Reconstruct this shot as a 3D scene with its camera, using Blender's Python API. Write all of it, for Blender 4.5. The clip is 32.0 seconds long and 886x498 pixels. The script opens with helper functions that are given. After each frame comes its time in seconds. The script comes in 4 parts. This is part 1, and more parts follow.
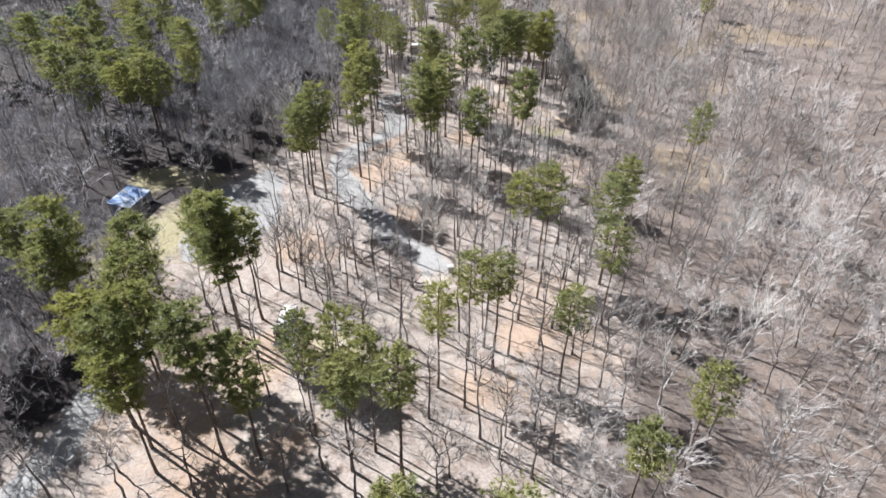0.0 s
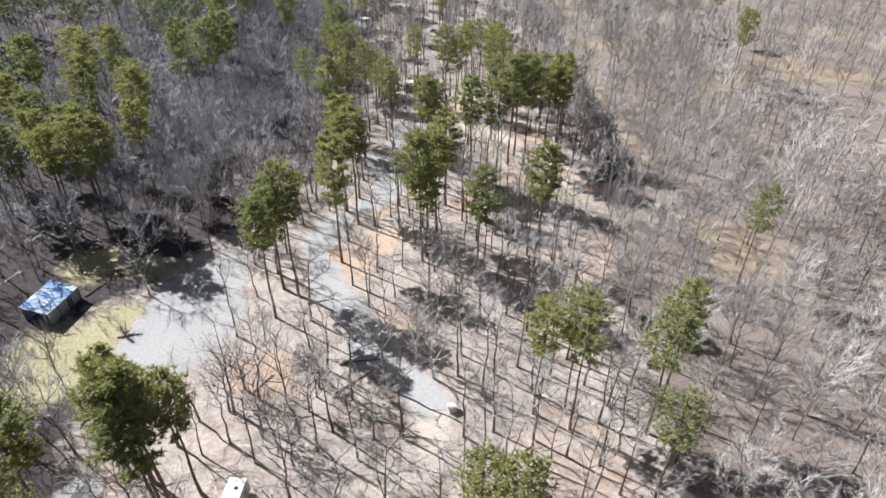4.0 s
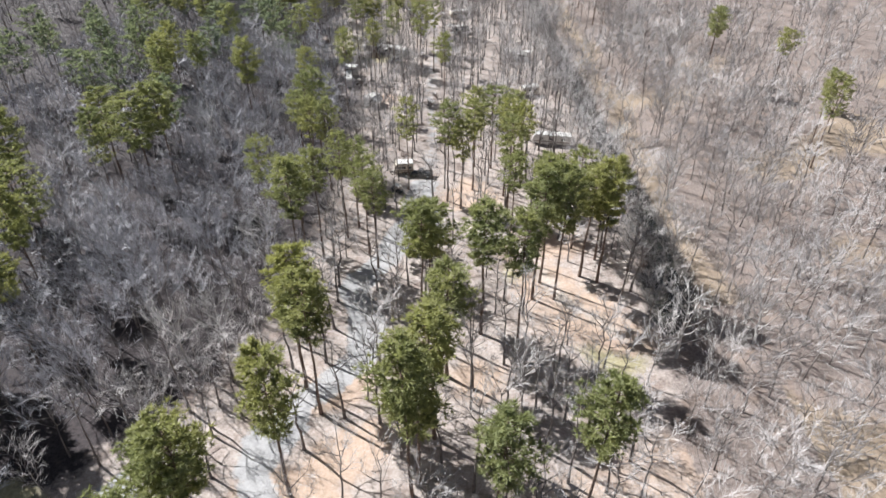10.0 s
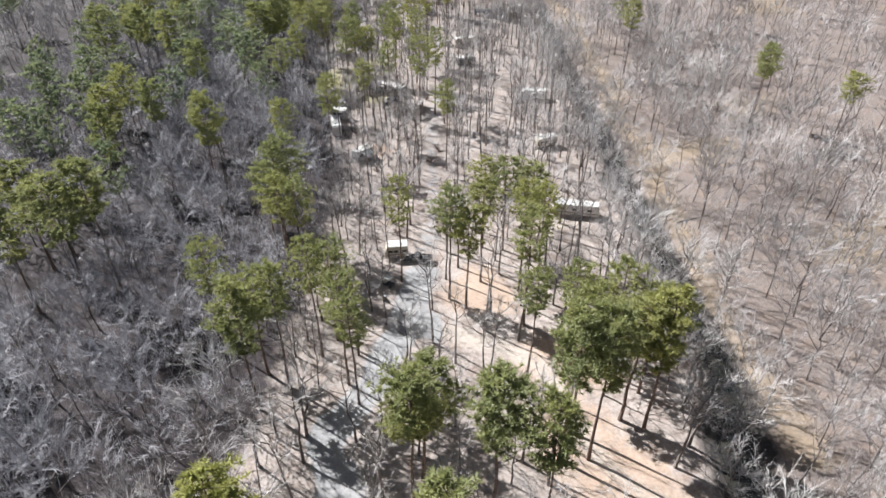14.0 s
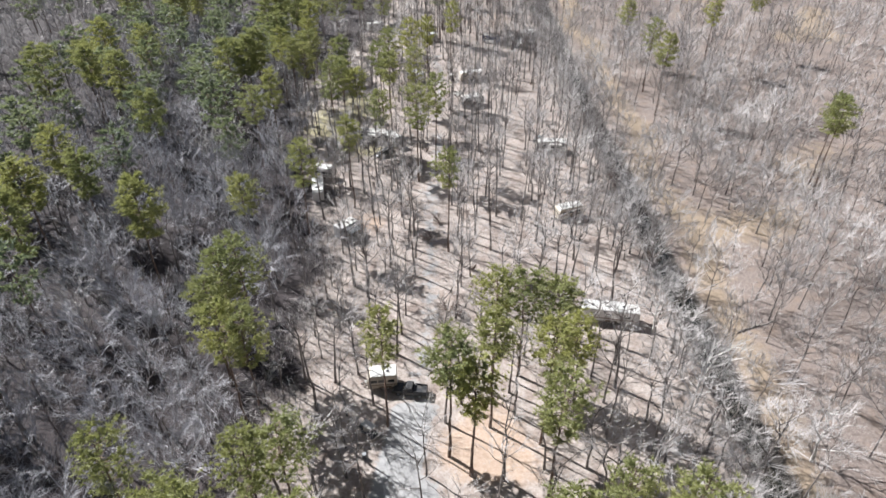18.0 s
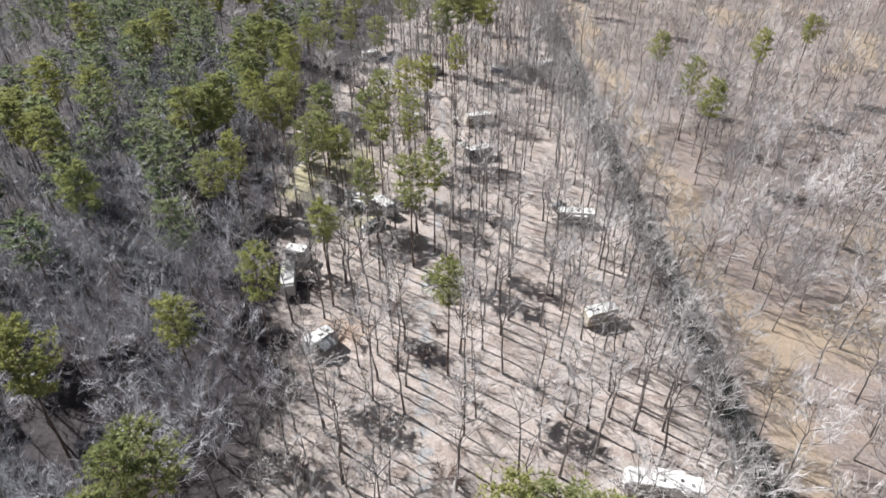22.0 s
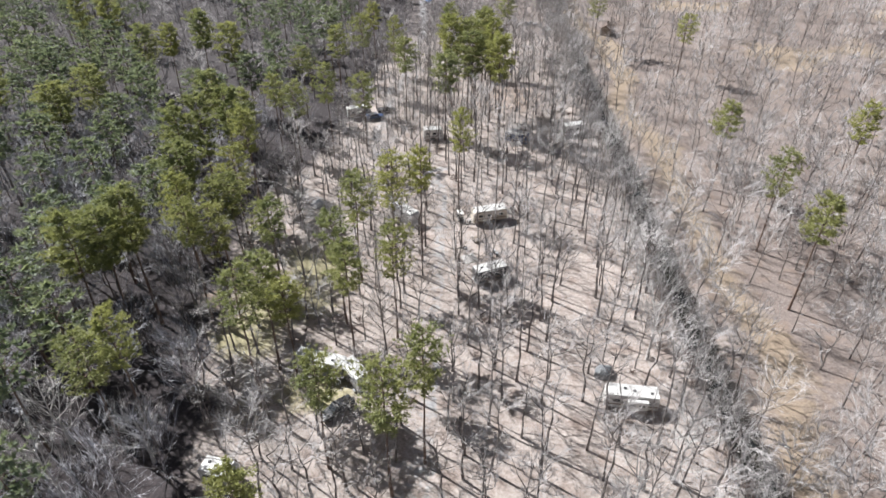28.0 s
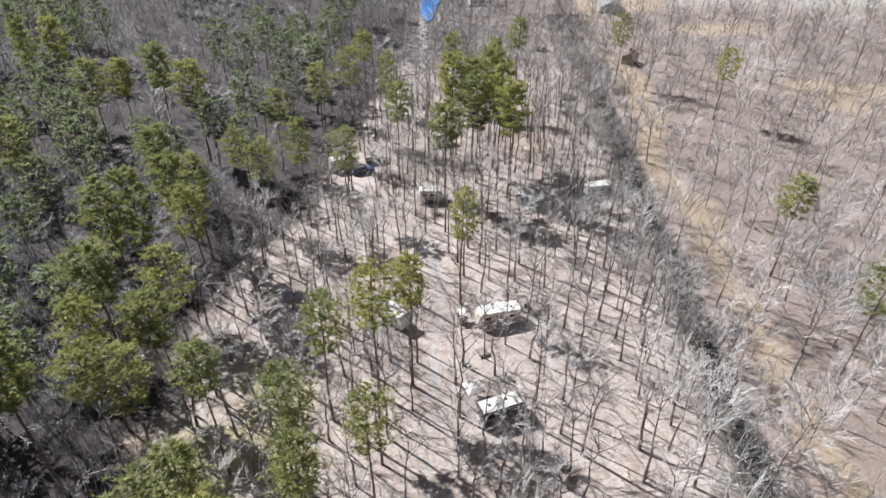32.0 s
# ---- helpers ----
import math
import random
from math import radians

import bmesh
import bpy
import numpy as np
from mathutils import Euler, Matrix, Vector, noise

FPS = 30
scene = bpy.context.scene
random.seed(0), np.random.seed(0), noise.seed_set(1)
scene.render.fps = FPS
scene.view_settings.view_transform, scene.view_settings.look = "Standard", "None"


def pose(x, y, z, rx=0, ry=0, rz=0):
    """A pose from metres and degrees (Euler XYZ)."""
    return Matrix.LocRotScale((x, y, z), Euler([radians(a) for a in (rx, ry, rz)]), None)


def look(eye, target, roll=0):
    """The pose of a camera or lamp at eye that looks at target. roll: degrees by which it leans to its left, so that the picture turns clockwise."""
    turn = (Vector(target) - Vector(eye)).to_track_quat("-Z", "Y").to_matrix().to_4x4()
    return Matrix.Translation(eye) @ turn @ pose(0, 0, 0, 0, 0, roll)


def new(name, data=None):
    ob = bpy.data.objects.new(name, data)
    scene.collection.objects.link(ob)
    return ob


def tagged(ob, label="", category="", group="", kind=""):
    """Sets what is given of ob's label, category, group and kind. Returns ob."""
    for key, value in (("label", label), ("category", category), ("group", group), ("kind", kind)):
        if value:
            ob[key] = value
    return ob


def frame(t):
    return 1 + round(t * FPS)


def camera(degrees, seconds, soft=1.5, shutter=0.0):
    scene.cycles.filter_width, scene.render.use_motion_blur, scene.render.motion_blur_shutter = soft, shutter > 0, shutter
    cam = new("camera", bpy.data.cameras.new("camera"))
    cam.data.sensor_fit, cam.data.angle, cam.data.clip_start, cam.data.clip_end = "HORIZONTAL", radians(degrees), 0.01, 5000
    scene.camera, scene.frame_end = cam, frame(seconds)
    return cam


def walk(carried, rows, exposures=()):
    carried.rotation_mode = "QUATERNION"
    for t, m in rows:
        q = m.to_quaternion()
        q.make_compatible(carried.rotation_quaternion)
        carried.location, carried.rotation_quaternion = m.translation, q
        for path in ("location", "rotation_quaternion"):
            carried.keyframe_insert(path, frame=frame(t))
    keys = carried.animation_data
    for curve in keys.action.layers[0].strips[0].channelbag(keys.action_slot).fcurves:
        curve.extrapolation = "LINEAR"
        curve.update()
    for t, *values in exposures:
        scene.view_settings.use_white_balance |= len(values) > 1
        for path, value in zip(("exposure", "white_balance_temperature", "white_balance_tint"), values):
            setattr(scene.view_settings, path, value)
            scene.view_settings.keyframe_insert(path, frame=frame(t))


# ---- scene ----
cam = camera(70.0, 32.0, soft=1.55)
# seconds, x, y, z, rx, ry, rz: a level flight northwards, about 75 m over the ground
ROWS = [
    (0.0, -3.53, 13.11, 76.79, 53.76, -0.13, -0.97),
    (1.0, -3.49, 21.69, 76.60, 53.82, -0.18, -1.02),
    (2.0, -3.41, 30.28, 76.42, 53.88, -0.22, -1.05),
    (3.0, -3.30, 38.88, 76.26, 53.93, -0.25, -1.06),
    (4.0, -3.16, 47.47, 76.12, 53.99, -0.27, -1.05),
    (5.0, -2.98, 56.06, 75.98, 54.04, -0.28, -1.03),
    (6.0, -2.78, 64.65, 75.86, 54.09, -0.28, -1.00),
    (7.0, -2.56, 73.25, 75.74, 54.14, -0.26, -0.95),
    (8.0, -2.32, 81.84, 75.64, 54.19, -0.25, -0.88),
    (9.0, -2.06, 90.42, 75.54, 54.24, -0.22, -0.81),
    (10.0, -1.78, 99.01, 75.45, 54.29, -0.19, -0.72),
    (11.0, -1.50, 107.59, 75.37, 54.33, -0.16, -0.62),
    (12.0, -1.20, 116.16, 75.29, 54.38, -0.12, -0.51),
    (13.0, -0.90, 124.73, 75.21, 54.42, -0.08, -0.39),
    (14.0, -0.60, 133.30, 75.14, 54.47, -0.04, -0.27),
    (15.0, -0.30, 141.85, 75.07, 54.51, 0.00, -0.14),
    (16.0, -0.00, 150.40, 75.00, 54.55, 0.04, 0.00),
    (17.0, 0.29, 158.94, 74.93, 54.59, 0.08, 0.14),
    (18.0, 0.58, 167.47, 74.86, 54.63, 0.12, 0.29),
    (19.0, 0.85, 175.99, 74.78, 54.66, 0.15, 0.44),
    (20.0, 1.10, 184.50, 74.71, 54.70, 0.18, 0.59),
    (21.0, 1.34, 193.00, 74.62, 54.73, 0.20, 0.74),
    (22.0, 1.56, 201.49, 74.54, 54.76, 0.22, 0.89),
    (23.0, 1.75, 209.96, 74.44, 54.80, 0.23, 1.04),
    (24.0, 1.92, 218.42, 74.34, 54.83, 0.23, 1.19),
    (25.0, 2.05, 226.86, 74.23, 54.86, 0.22, 1.33),
    (26.0, 2.16, 235.29, 74.11, 54.88, 0.21, 1.47),
    (27.0, 2.23, 243.71, 73.98, 54.91, 0.18, 1.61),
    (28.0, 2.26, 252.11, 73.84, 54.94, 0.13, 1.74),
    (29.0, 2.25, 260.49, 73.68, 54.96, 0.08, 1.86),
    (30.0, 2.19, 268.85, 73.51, 54.98, 0.01, 1.98),
    (31.0, 2.09, 277.19, 73.33, 55.00, -0.08, 2.08),
    (32.0, 1.94, 285.52, 73.13, 55.02, -0.18, 2.18),
]
walk(cam, [(t, pose(x, y, z, rx, ry, rz)) for t, x, y, z, rx, ry, rz in ROWS], [(0.0, 1.02, 6180, 9), (6.0, 0.97, 6180, 9), (11.0, 1.1, 6180, 9), (15.0, 1.1, 6180, 9), (21.0, 1.01, 6180, 9), (32.0, 1.0, 6180, 9)])

# ---- world, sun ----
SHADOW = Vector((0.83, -0.56, 0.0)).normalized()   # the way shadows fall
SUN_EL = radians(41)
world = bpy.data.worlds.new("sky")
scene.world = world
world.use_nodes = True
wn, wl = world.node_tree.nodes, world.node_tree.links
wn.clear()
sky = wn.new("ShaderNodeTexSky")
sky.sky_type, sky.sun_disc = "NISHITA", False
sky.sun_elevation, sky.sun_rotation = SUN_EL, math.atan2(-SHADOW.x, -SHADOW.y) % (2 * math.pi)
sky.dust_density = 1.6
wbg, wout = wn.new("ShaderNodeBackground"), wn.new("ShaderNodeOutputWorld")
wbg.inputs["Strength"].default_value = 0.022
wl.new(sky.outputs["Color"], wbg.inputs["Color"])
wl.new(wbg.outputs["Background"], wout.inputs["Surface"])
sun_data = bpy.data.lights.new("sun", "SUN")
sun_data.energy, sun_data.angle, sun_data.color = 5.3, radians(0.53), (1.0, 0.972, 0.94)
sun = new("sun", sun_data)
sun.matrix_world = look(Vector((0, 300, 0)) - SHADOW * 200 + Vector((0, 0, 200 * math.tan(SUN_EL))), (0, 300, 0))

rng = np.random.default_rng(7)


# ---- materials ----
class Nodes:
    """A small helper round one material's node tree."""

    def __init__(self, name, rough=0.8, metal=0.0):
        self.mat = bpy.data.materials.new(name)
        self.mat.use_nodes = True
        self.t = self.mat.node_tree
        self.n, self.l = self.t.nodes, self.t.links
        self.bsdf = self.n["Principled BSDF"]
        self.bsdf.inputs["Roughness"].default_value = rough
        self.bsdf.inputs["Metallic"].default_value = metal

    def put(self, sock, value):
        if isinstance(value, bpy.types.NodeSocket):
            self.l.new(value, sock)
        elif isinstance(value, tuple) and len(value) == 3 and sock.type == "RGBA":
            sock.default_value = (*value, 1)
        else:
            sock.default_value = value

    def pos(self):
        return self.n.new("ShaderNodeNewGeometry").outputs["Position"]

    def obj(self):
        return self.n.new("ShaderNodeTexCoord").outputs["Object"]

    def rand(self):
        return self.n.new("ShaderNodeObjectInfo").outputs["Random"]

    def island(self):
        return self.n.new("ShaderNodeNewGeometry").outputs["Random Per Island"]

    def attr(self, name):
        a = self.n.new("ShaderNodeAttribute")
        a.attribute_name = name
        return a.outputs["Fac"]

    def noise(self, vec, scale, detail=4.0, rough=0.6):
        x = self.n.new("ShaderNodeTexNoise")
        self.l.new(vec, x.inputs["Vector"])
        x.inputs["Scale"].default_value, x.inputs["Detail"].default_value, x.inputs["Roughness"].default_value = scale, detail, rough
        return x.outputs["Fac"]

    def ramp(self, fac, a, b, lo=0.0, hi=1.0):
        r = self.n.new("ShaderNodeMapRange")
        self.put(r.inputs["Value"], fac)
        r.inputs["From Min"].default_value, r.inputs["From Max"].default_value = a, b
        r.inputs["To Min"].default_value, r.inputs["To Max"].default_value = lo, hi
        return r.outputs["Result"]

    def mix(self, fac, a, b, blend="MIX"):
        m = self.n.new("ShaderNodeMix")
        m.data_type, m.blend_type = "RGBA", blend
        self.put(m.inputs[0], fac)
        self.put(m.inputs[6], a)
        self.put(m.inputs[7], b)
        return m.outputs[2]

    def math(self, op, a, b=0.0):
        m = self.n.new("ShaderNodeMath")
        m.operation = op
        self.put(m.inputs[0], a)
        self.put(m.inputs[1], b)
        return m.outputs[0]

    def bump(self, height, strength=0.4, dist=0.05):
        b = self.n.new("ShaderNodeBump")
        b.inputs["Strength"].default_value, b.inputs["Distance"].default_value = strength, dist
        self.l.new(height, b.inputs["Height"])
        self.l.new(b.outputs["Normal"], self.bsdf.inputs["Normal"])

    def done(self, colour, rough=None):
        self.put(self.bsdf.inputs["Base Color"], colour)
        if rough is not None:
            self.put(self.bsdf.inputs["Roughness"], rough)
        return self.mat


def ground_material():
    m = Nodes("ground_litter", 0.95)
    p = m.pos()
    big, mid, fine, grit = m.noise(p, 0.05, 4), m.noise(p, 0.32, 5), m.noise(p, 2.2, 5, 0.7), m.noise(p, 9.0, 3, 0.7)
    speck = m.ramp(fine, 0.33, 0.67)
    # western litter nearly black: the woods' shade is put into its colour
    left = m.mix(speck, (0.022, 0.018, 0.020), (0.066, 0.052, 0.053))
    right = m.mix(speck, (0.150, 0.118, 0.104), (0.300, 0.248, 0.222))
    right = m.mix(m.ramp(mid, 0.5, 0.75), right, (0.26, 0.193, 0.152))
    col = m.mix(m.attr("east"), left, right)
    camp = m.mix(speck, (0.30, 0.250, 0.222), (0.515, 0.448, 0.408))
    camp = m.mix(m.ramp(mid, 0.48, 0.66, 0.0, 0.8), camp, m.mix(speck, (0.17, 0.125, 0.105), (0.33, 0.255, 0.215)))
    edge = m.ramp(m.noise(p, 0.5, 5, 0.7), 0.25, 0.75, -0.30, 0.30)

    def soft(name, a=0.3, b=0.7):
        return m.ramp(m.math("ADD", m.attr(name), edge), a, b)
    col = m.mix(soft("camp"), col, camp)
    col = m.mix(soft("field"), col, m.mix(speck, (0.29, 0.27, 0.24), (0.38, 0.36, 0.33)))
    dead = m.mix(speck, (0.26, 0.195, 0.138), (0.365, 0.290, 0.215))
    col = m.mix(soft("dead"), col, dead)
    grass = m.mix(speck, (0.27, 0.238, 0.13), (0.46, 0.41, 0.265))
    col = m.mix(soft("grass"), col, grass)
    clay = m.mix(speck, (0.40, 0.285, 0.212), (0.52, 0.405, 0.325))
    col = m.mix(soft("clay"), col, clay)
    sand = m.mix(speck, (0.43, 0.365, 0.31), (0.57, 0.50, 0.44))
    col = m.mix(soft("sand"), col, sand)
    gravel = m.mix(speck, (0.325, 0.318, 0.318), (0.435, 0.427, 0.427))
    col = m.mix(soft("gravel", 0.36, 0.56), col, gravel)
    col = m.mix(soft("creek"), col, m.mix(speck, (0.035, 0.031, 0.028), (0.085, 0.075, 0.068)))
    col = m.mix(m.ramp(big, 0.35, 0.7, 0.0, 0.25), col, (0.5, 0.5, 0.5), "MULTIPLY")
    col = m.mix(m.ramp(grit, 0.6, 0.75, 0.0, 0.35), col, (0.09, 0.07, 0.055))
    m.bump(m.math("ADD", fine, grit), 0.7, 0.12)
    return m.done(col)


def gravel_material():
    m = Nodes("gravel", 0.9)
    p = m.pos()
    a, b, c = m.noise(p, 0.35, 4), m.noise(p, 3.0, 5, 0.7), m.noise(p, 16, 2)
    col = m.mix(m.ramp(b, 0.3, 0.7), (0.36, 0.345, 0.34), (0.52, 0.505, 0.50))
    col = m.mix(m.ramp(a, 0.45, 0.7, 0.0, 0.7), col, (0.42, 0.345, 0.295))
    m.bump(m.math("ADD", b, c), 0.5, 0.05)
    return m.done(col)


def bark_material(name, dark, light, far=(0.5, 0.5, 0.5), amount=0.35, scale=0.09):
    m = Nodes(name, 0.9)
    p = m.pos()
    v = m.noise(p, 3.0, 4, 0.7)
    col = m.mix(m.ramp(v, 0.3, 0.7), dark, light)
    col = m.mix(m.ramp(m.noise(p, scale, 2), 0.35, 0.65, 0.0, amount), col, far, "MULTIPLY")
    m.bump(v, 0.5, 0.03)
    return m.done(col)


def needle_material(name, dark, light, tint, yellow=(0.46, 0.45, 0.14)):
    m = Nodes(name, 0.6)
    p = m.pos()
    col = m.mix(m.island(), dark, light)
    col = m.mix(m.ramp(m.noise(p, 0.055, 2), 0.36, 0.64), col, tint)
    col = m.mix(m.ramp(m.rand(), 0.0, 1.0, 0.0, 0.35), col, tint)
    col = m.mix(m.ramp(m.rand(), 0.72, 1.0, 0.0, 0.6), col, yellow)
    m.put(m.bsdf.inputs["Base Color"], col)
    tr = m.n.new("ShaderNodeBsdfTranslucent")
    m.put(tr.inputs["Color"], m.mix(0.4, col, (0.24, 0.26, 0.06)))
    mx = m.n.new("ShaderNodeMixShader")
    mx.inputs[0].default_value = 0.46
    m.l.new(m.bsdf.outputs[0], mx.inputs[1])
    m.l.new(tr.outputs[0], mx.inputs[2])
    m.l.new(mx.outputs[0], m.n["Material Output"].inputs["Surface"])
    return m.mat


def paint(name, colour, rough=0.4, metal=0.0, dirt=(0.25, 0.22, 0.19), amount=0.35, scale=1.2):
    m = Nodes(name, rough, metal)
    o = m.obj()
    d = m.ramp(m.noise(o, scale, 5, 0.65), 0.42, 0.72, 0.0, amount)
    col = m.mix(d, colour, dirt)
    f = m.noise(o, 22, 3)
    m.bump(f, 0.08, 0.01)
    return m.done(col, m.ramp(f, 0.3, 0.7, max(rough - 0.08, 0.02), min(rough + 0.12, 1.0)))


M_GROUND, M_GRAVEL = ground_material(), gravel_material()
M_BARK = bark_material("hardwood_bark", (0.085, 0.070, 0.064), (0.25, 0.220, 0.206))
M_TWIG = bark_material("bare_twigs", (0.385, 0.358, 0.350), (0.585, 0.552, 0.540), amount=0.6, scale=0.2)
M_PALE = bark_material("pale_bark", (0.42, 0.40, 0.385), (0.62, 0.598, 0.582), amount=0.2)
M_PINEBARK = bark_material("pine_bark", (0.095, 0.066, 0.052), (0.235, 0.165, 0.13))
M_NEEDLE = needle_material("pine_needles", (0.185, 0.217, 0.112), (0.300, 0.328, 0.160), (0.385, 0.382, 0.155))
# bluer, darker needles for far pines: distance haze is put into the colour
M_FARNEEDLE = needle_material("haze_tinted_needles", (0.135, 0.178, 0.140), (0.215, 0.258, 0.188), (0.240, 0.275, 0.170))
# bluish, slightly darker twig copy: the western wood's half shade set in colour
M_TWIG_WEST = bark_material("twigs_shade_toned", (0.320, 0.312, 0.333), (0.56, 0.550, 0.582), amount=0.6, scale=0.13)
M_HEDGE = bark_material("hedge_twigs", (0.27, 0.25, 0.243), (0.45, 0.425, 0.413), amount=0.5, scale=0.2)
M_SHRUB = bark_material("shrub_twigs", (0.14, 0.10, 0.085), (0.27, 0.20, 0.17))
M_WHITE = paint("white_fibreglass", (0.66, 0.645, 0.62), 0.35, amount=0.5)
M_ROOF = paint("white_rubber_roof", (0.64, 0.63, 0.61), 0.6, amount=0.3, scale=0.8)
M_BEIGE = paint("beige_siding", (0.52, 0.46, 0.38), 0.45)
M_GREY = paint("grey_siding", (0.33, 0.34, 0.36), 0.45)
M_DARK = paint("dark_paint", (0.035, 0.037, 0.042), 0.3)
M_BLUE = paint("blue_paint", (0.05, 0.085, 0.19), 0.3)
M_RED = paint("dull_red_paint", (0.20, 0.045, 0.035), 0.4)
M_STEEL = paint("galvanised_steel", (0.45, 0.46, 0.48), 0.35, 0.8)
M_TYRE = paint("tyre_rubber", (0.025, 0.025, 0.026), 0.85, amount=0.5)
M_WOOD = paint("weathered_wood", (0.24, 0.19, 0.15), 0.85, scale=3.0)
M_TARPGREY = paint("grey_tarpaulin", (0.16, 0.17, 0.18), 0.5)
M_STRIPE = paint("brown_stripe", (0.16, 0.11, 0.08), 0.4)
M_SHED = paint("grey_blue_sheet_metal", (0.30, 0.33, 0.39), 0.45, 0.3)


def glass_material():
    m = Nodes("dark_window", 0.08)
    m.bsdf.inputs["IOR"].default_value = 1.5
    return m.done(m.mix(m.ramp(m.noise(m.obj(), 2.0), 0.4, 0.7), (0.015, 0.018, 0.022), (0.05, 0.055, 0.06)))


M_GLASS = glass_material()


def roof_sheet_material():
    m = Nodes("blue_white_roof_sheet", 0.38, 0.15)
    o = m.obj()
    f = m.ramp(m.noise(o, 0.55, 5, 0.6), 0.42, 0.58)
    col = m.mix(f, (0.17, 0.34, 0.68), (0.72, 0.77, 0.84))
    col = m.mix(m.ramp(m.noise(o, 3.0, 4), 0.55, 0.75, 0, 0.4), col, (0.35, 0.42, 0.55))
    return m.done(col)


M_SHEET = roof_sheet_material()


# ---- plan: the lie of the land, lanes and clearings ----
def interp(y, ys, xs):
    return np.interp(y, ys, xs)


def west_edge(y):
    """Where the western woods begin."""
    return interp(y, [40, 70, 100, 128, 150, 163, 180, 195, 237, 270, 294, 324, 350, 380, 400, 460, 520, 640],
                  [-66, -62, -51, -68, -52, -40, -31, -27, -23, -23, -27, -38, -42, -40, -31, -25, -24, -30])


def east_edge(y):
    """Where the eastern woods begin."""
    return interp(y, [40, 60, 90, 120, 150, 175, 190, 205, 640], [10, 16, 29, 30, 30, 36, 40, 44, 44])


LANES = [
    ([(-64, 46), (-59, 66), (-56, 80), (-50, 97)], 2.4),
    ([(-14, 98), (-6, 97), (-3, 104), (-3, 112), (-10, 119), (-16, 130), (-22, 139), (-27, 152), (-23, 164), (-14, 172), (-13, 180), (-17, 190), (-11, 203), (-7, 214), (-5, 226), (-4, 236)], 2.5),
    ([(-4, 236), (-2, 255), (-3, 290), (-2, 320), (-1, 340), (-2, 364), (-1, 379), (-6, 391), (-19, 400), (-21, 415), (-17, 459), (-13, 510), (-17, 560), (-22, 640)], 2.1),
    ([(-2, 240), (8, 254), (13, 275), (16, 300), (19, 320), (23, 336), (25, 360), (20, 384), (8, 394), (-6, 391)], 1.9),
    ([(-6, 218), (2, 213), (10, 210), (16, 206), (18, 198), (21, 189), (26, 183), (31, 177)], 2.6),
]
PAD = [(-45, 151.5), (-40, 147), (-38.5, 138), (-38, 128), (-41.5, 121), (-46, 116.5), (-53, 115), (-56, 121), (-55.6, 128), (-54.7, 134), (-51.6, 143)]
CLAY = [(-35, 66, 15), (-25, 72, 7), (-20, 147, 9), (-18, 166, 7), (5, 169, 6), (25, 184, 10), (19, 206, 10), (20, 193, 9), (31, 178, 7), (-8, 131, 6), (5, 80, 8), (-30, 120, 8), (-14, 155, 8), (12, 92, 7), (-18, 282, 5), (8, 225, 9), (-32, 88, 10)]
GRASS = [(-63, 119, 13), (-59, 132, 7), (-66, 126, 9), (-70, 147, 9), (-58, 146, 6), (-20, 90, 7), (-30, 338, 11), (-26, 350, 9), (14, 196, 5), (-33, 330, 8), (28, 172, 7), (-20, 318, 7)]


def seg_dist(X, Y, line):
    best = np.full(np.shape(X), 1e9)
    for (ax, ay), (bx, by) in zip(line[:-1], line[1:]):
        dx, dy = bx - ax, by - ay
        k = np.clip(((X - ax) * dx + (Y - ay) * dy) / (dx * dx + dy * dy), 0, 1)
        best = np.minimum(best, np.hypot(X - ax - k * dx, Y - ay - k * dy))
    return best


def in_poly(X, Y, poly):
    inside = np.zeros(np.shape(X), bool)
    for (ax, ay), (bx, by) in zip(poly, poly[1:] + poly[:1]):
        cross = ((ay > Y) != (by > Y)) & (X < (bx - ax) * (Y - ay) / (by - ay + 1e-9) + ax)
        inside ^= cross
    return inside


def lane_dist(X, Y):
    d = np.full(np.shape(X), 1e9)
    for line, w in LANES:
        d = np.minimum(d, seg_dist(X, Y, line) - w)
    return np.where(in_poly(X, Y, PAD), -3.0, np.minimum(d, seg_dist(X, Y, PAD + PAD[:1])))


def creek_off(x, y):
    """Distance from the middle of the ditch along the boundary, in its half widths."""
    mid = interp(y, [178, 186, 195, 206, 225, 250, 275, 300, 330, 345, 386, 480], [38.5, 41, 43, 45.2, 45, 44.5, 44, 43.7, 42.8, 42.8, 43.4, 44])
    # the wide stretch near y 192 paints the pines' shade as dark ditch
    half = interp(y, [178, 183, 192, 204, 220, 480, 500], [0.2, 3.0, 4.6, 3.0, 2.3, 2.1, 0.2])
    return np.abs(x - mid) / half


def gz(x, y):
    """The ground's height."""
    return -1.5 * np.clip(1.45 - creek_off(x, y), 0, 1) * np.clip((y - 178) / 6, 0, 1) + 0.22 * np.sin(x * 0.071 + 1.0) * np.sin(y * 0.053) + 0.12 * np.sin(x * 0.19 + y * 0.13)


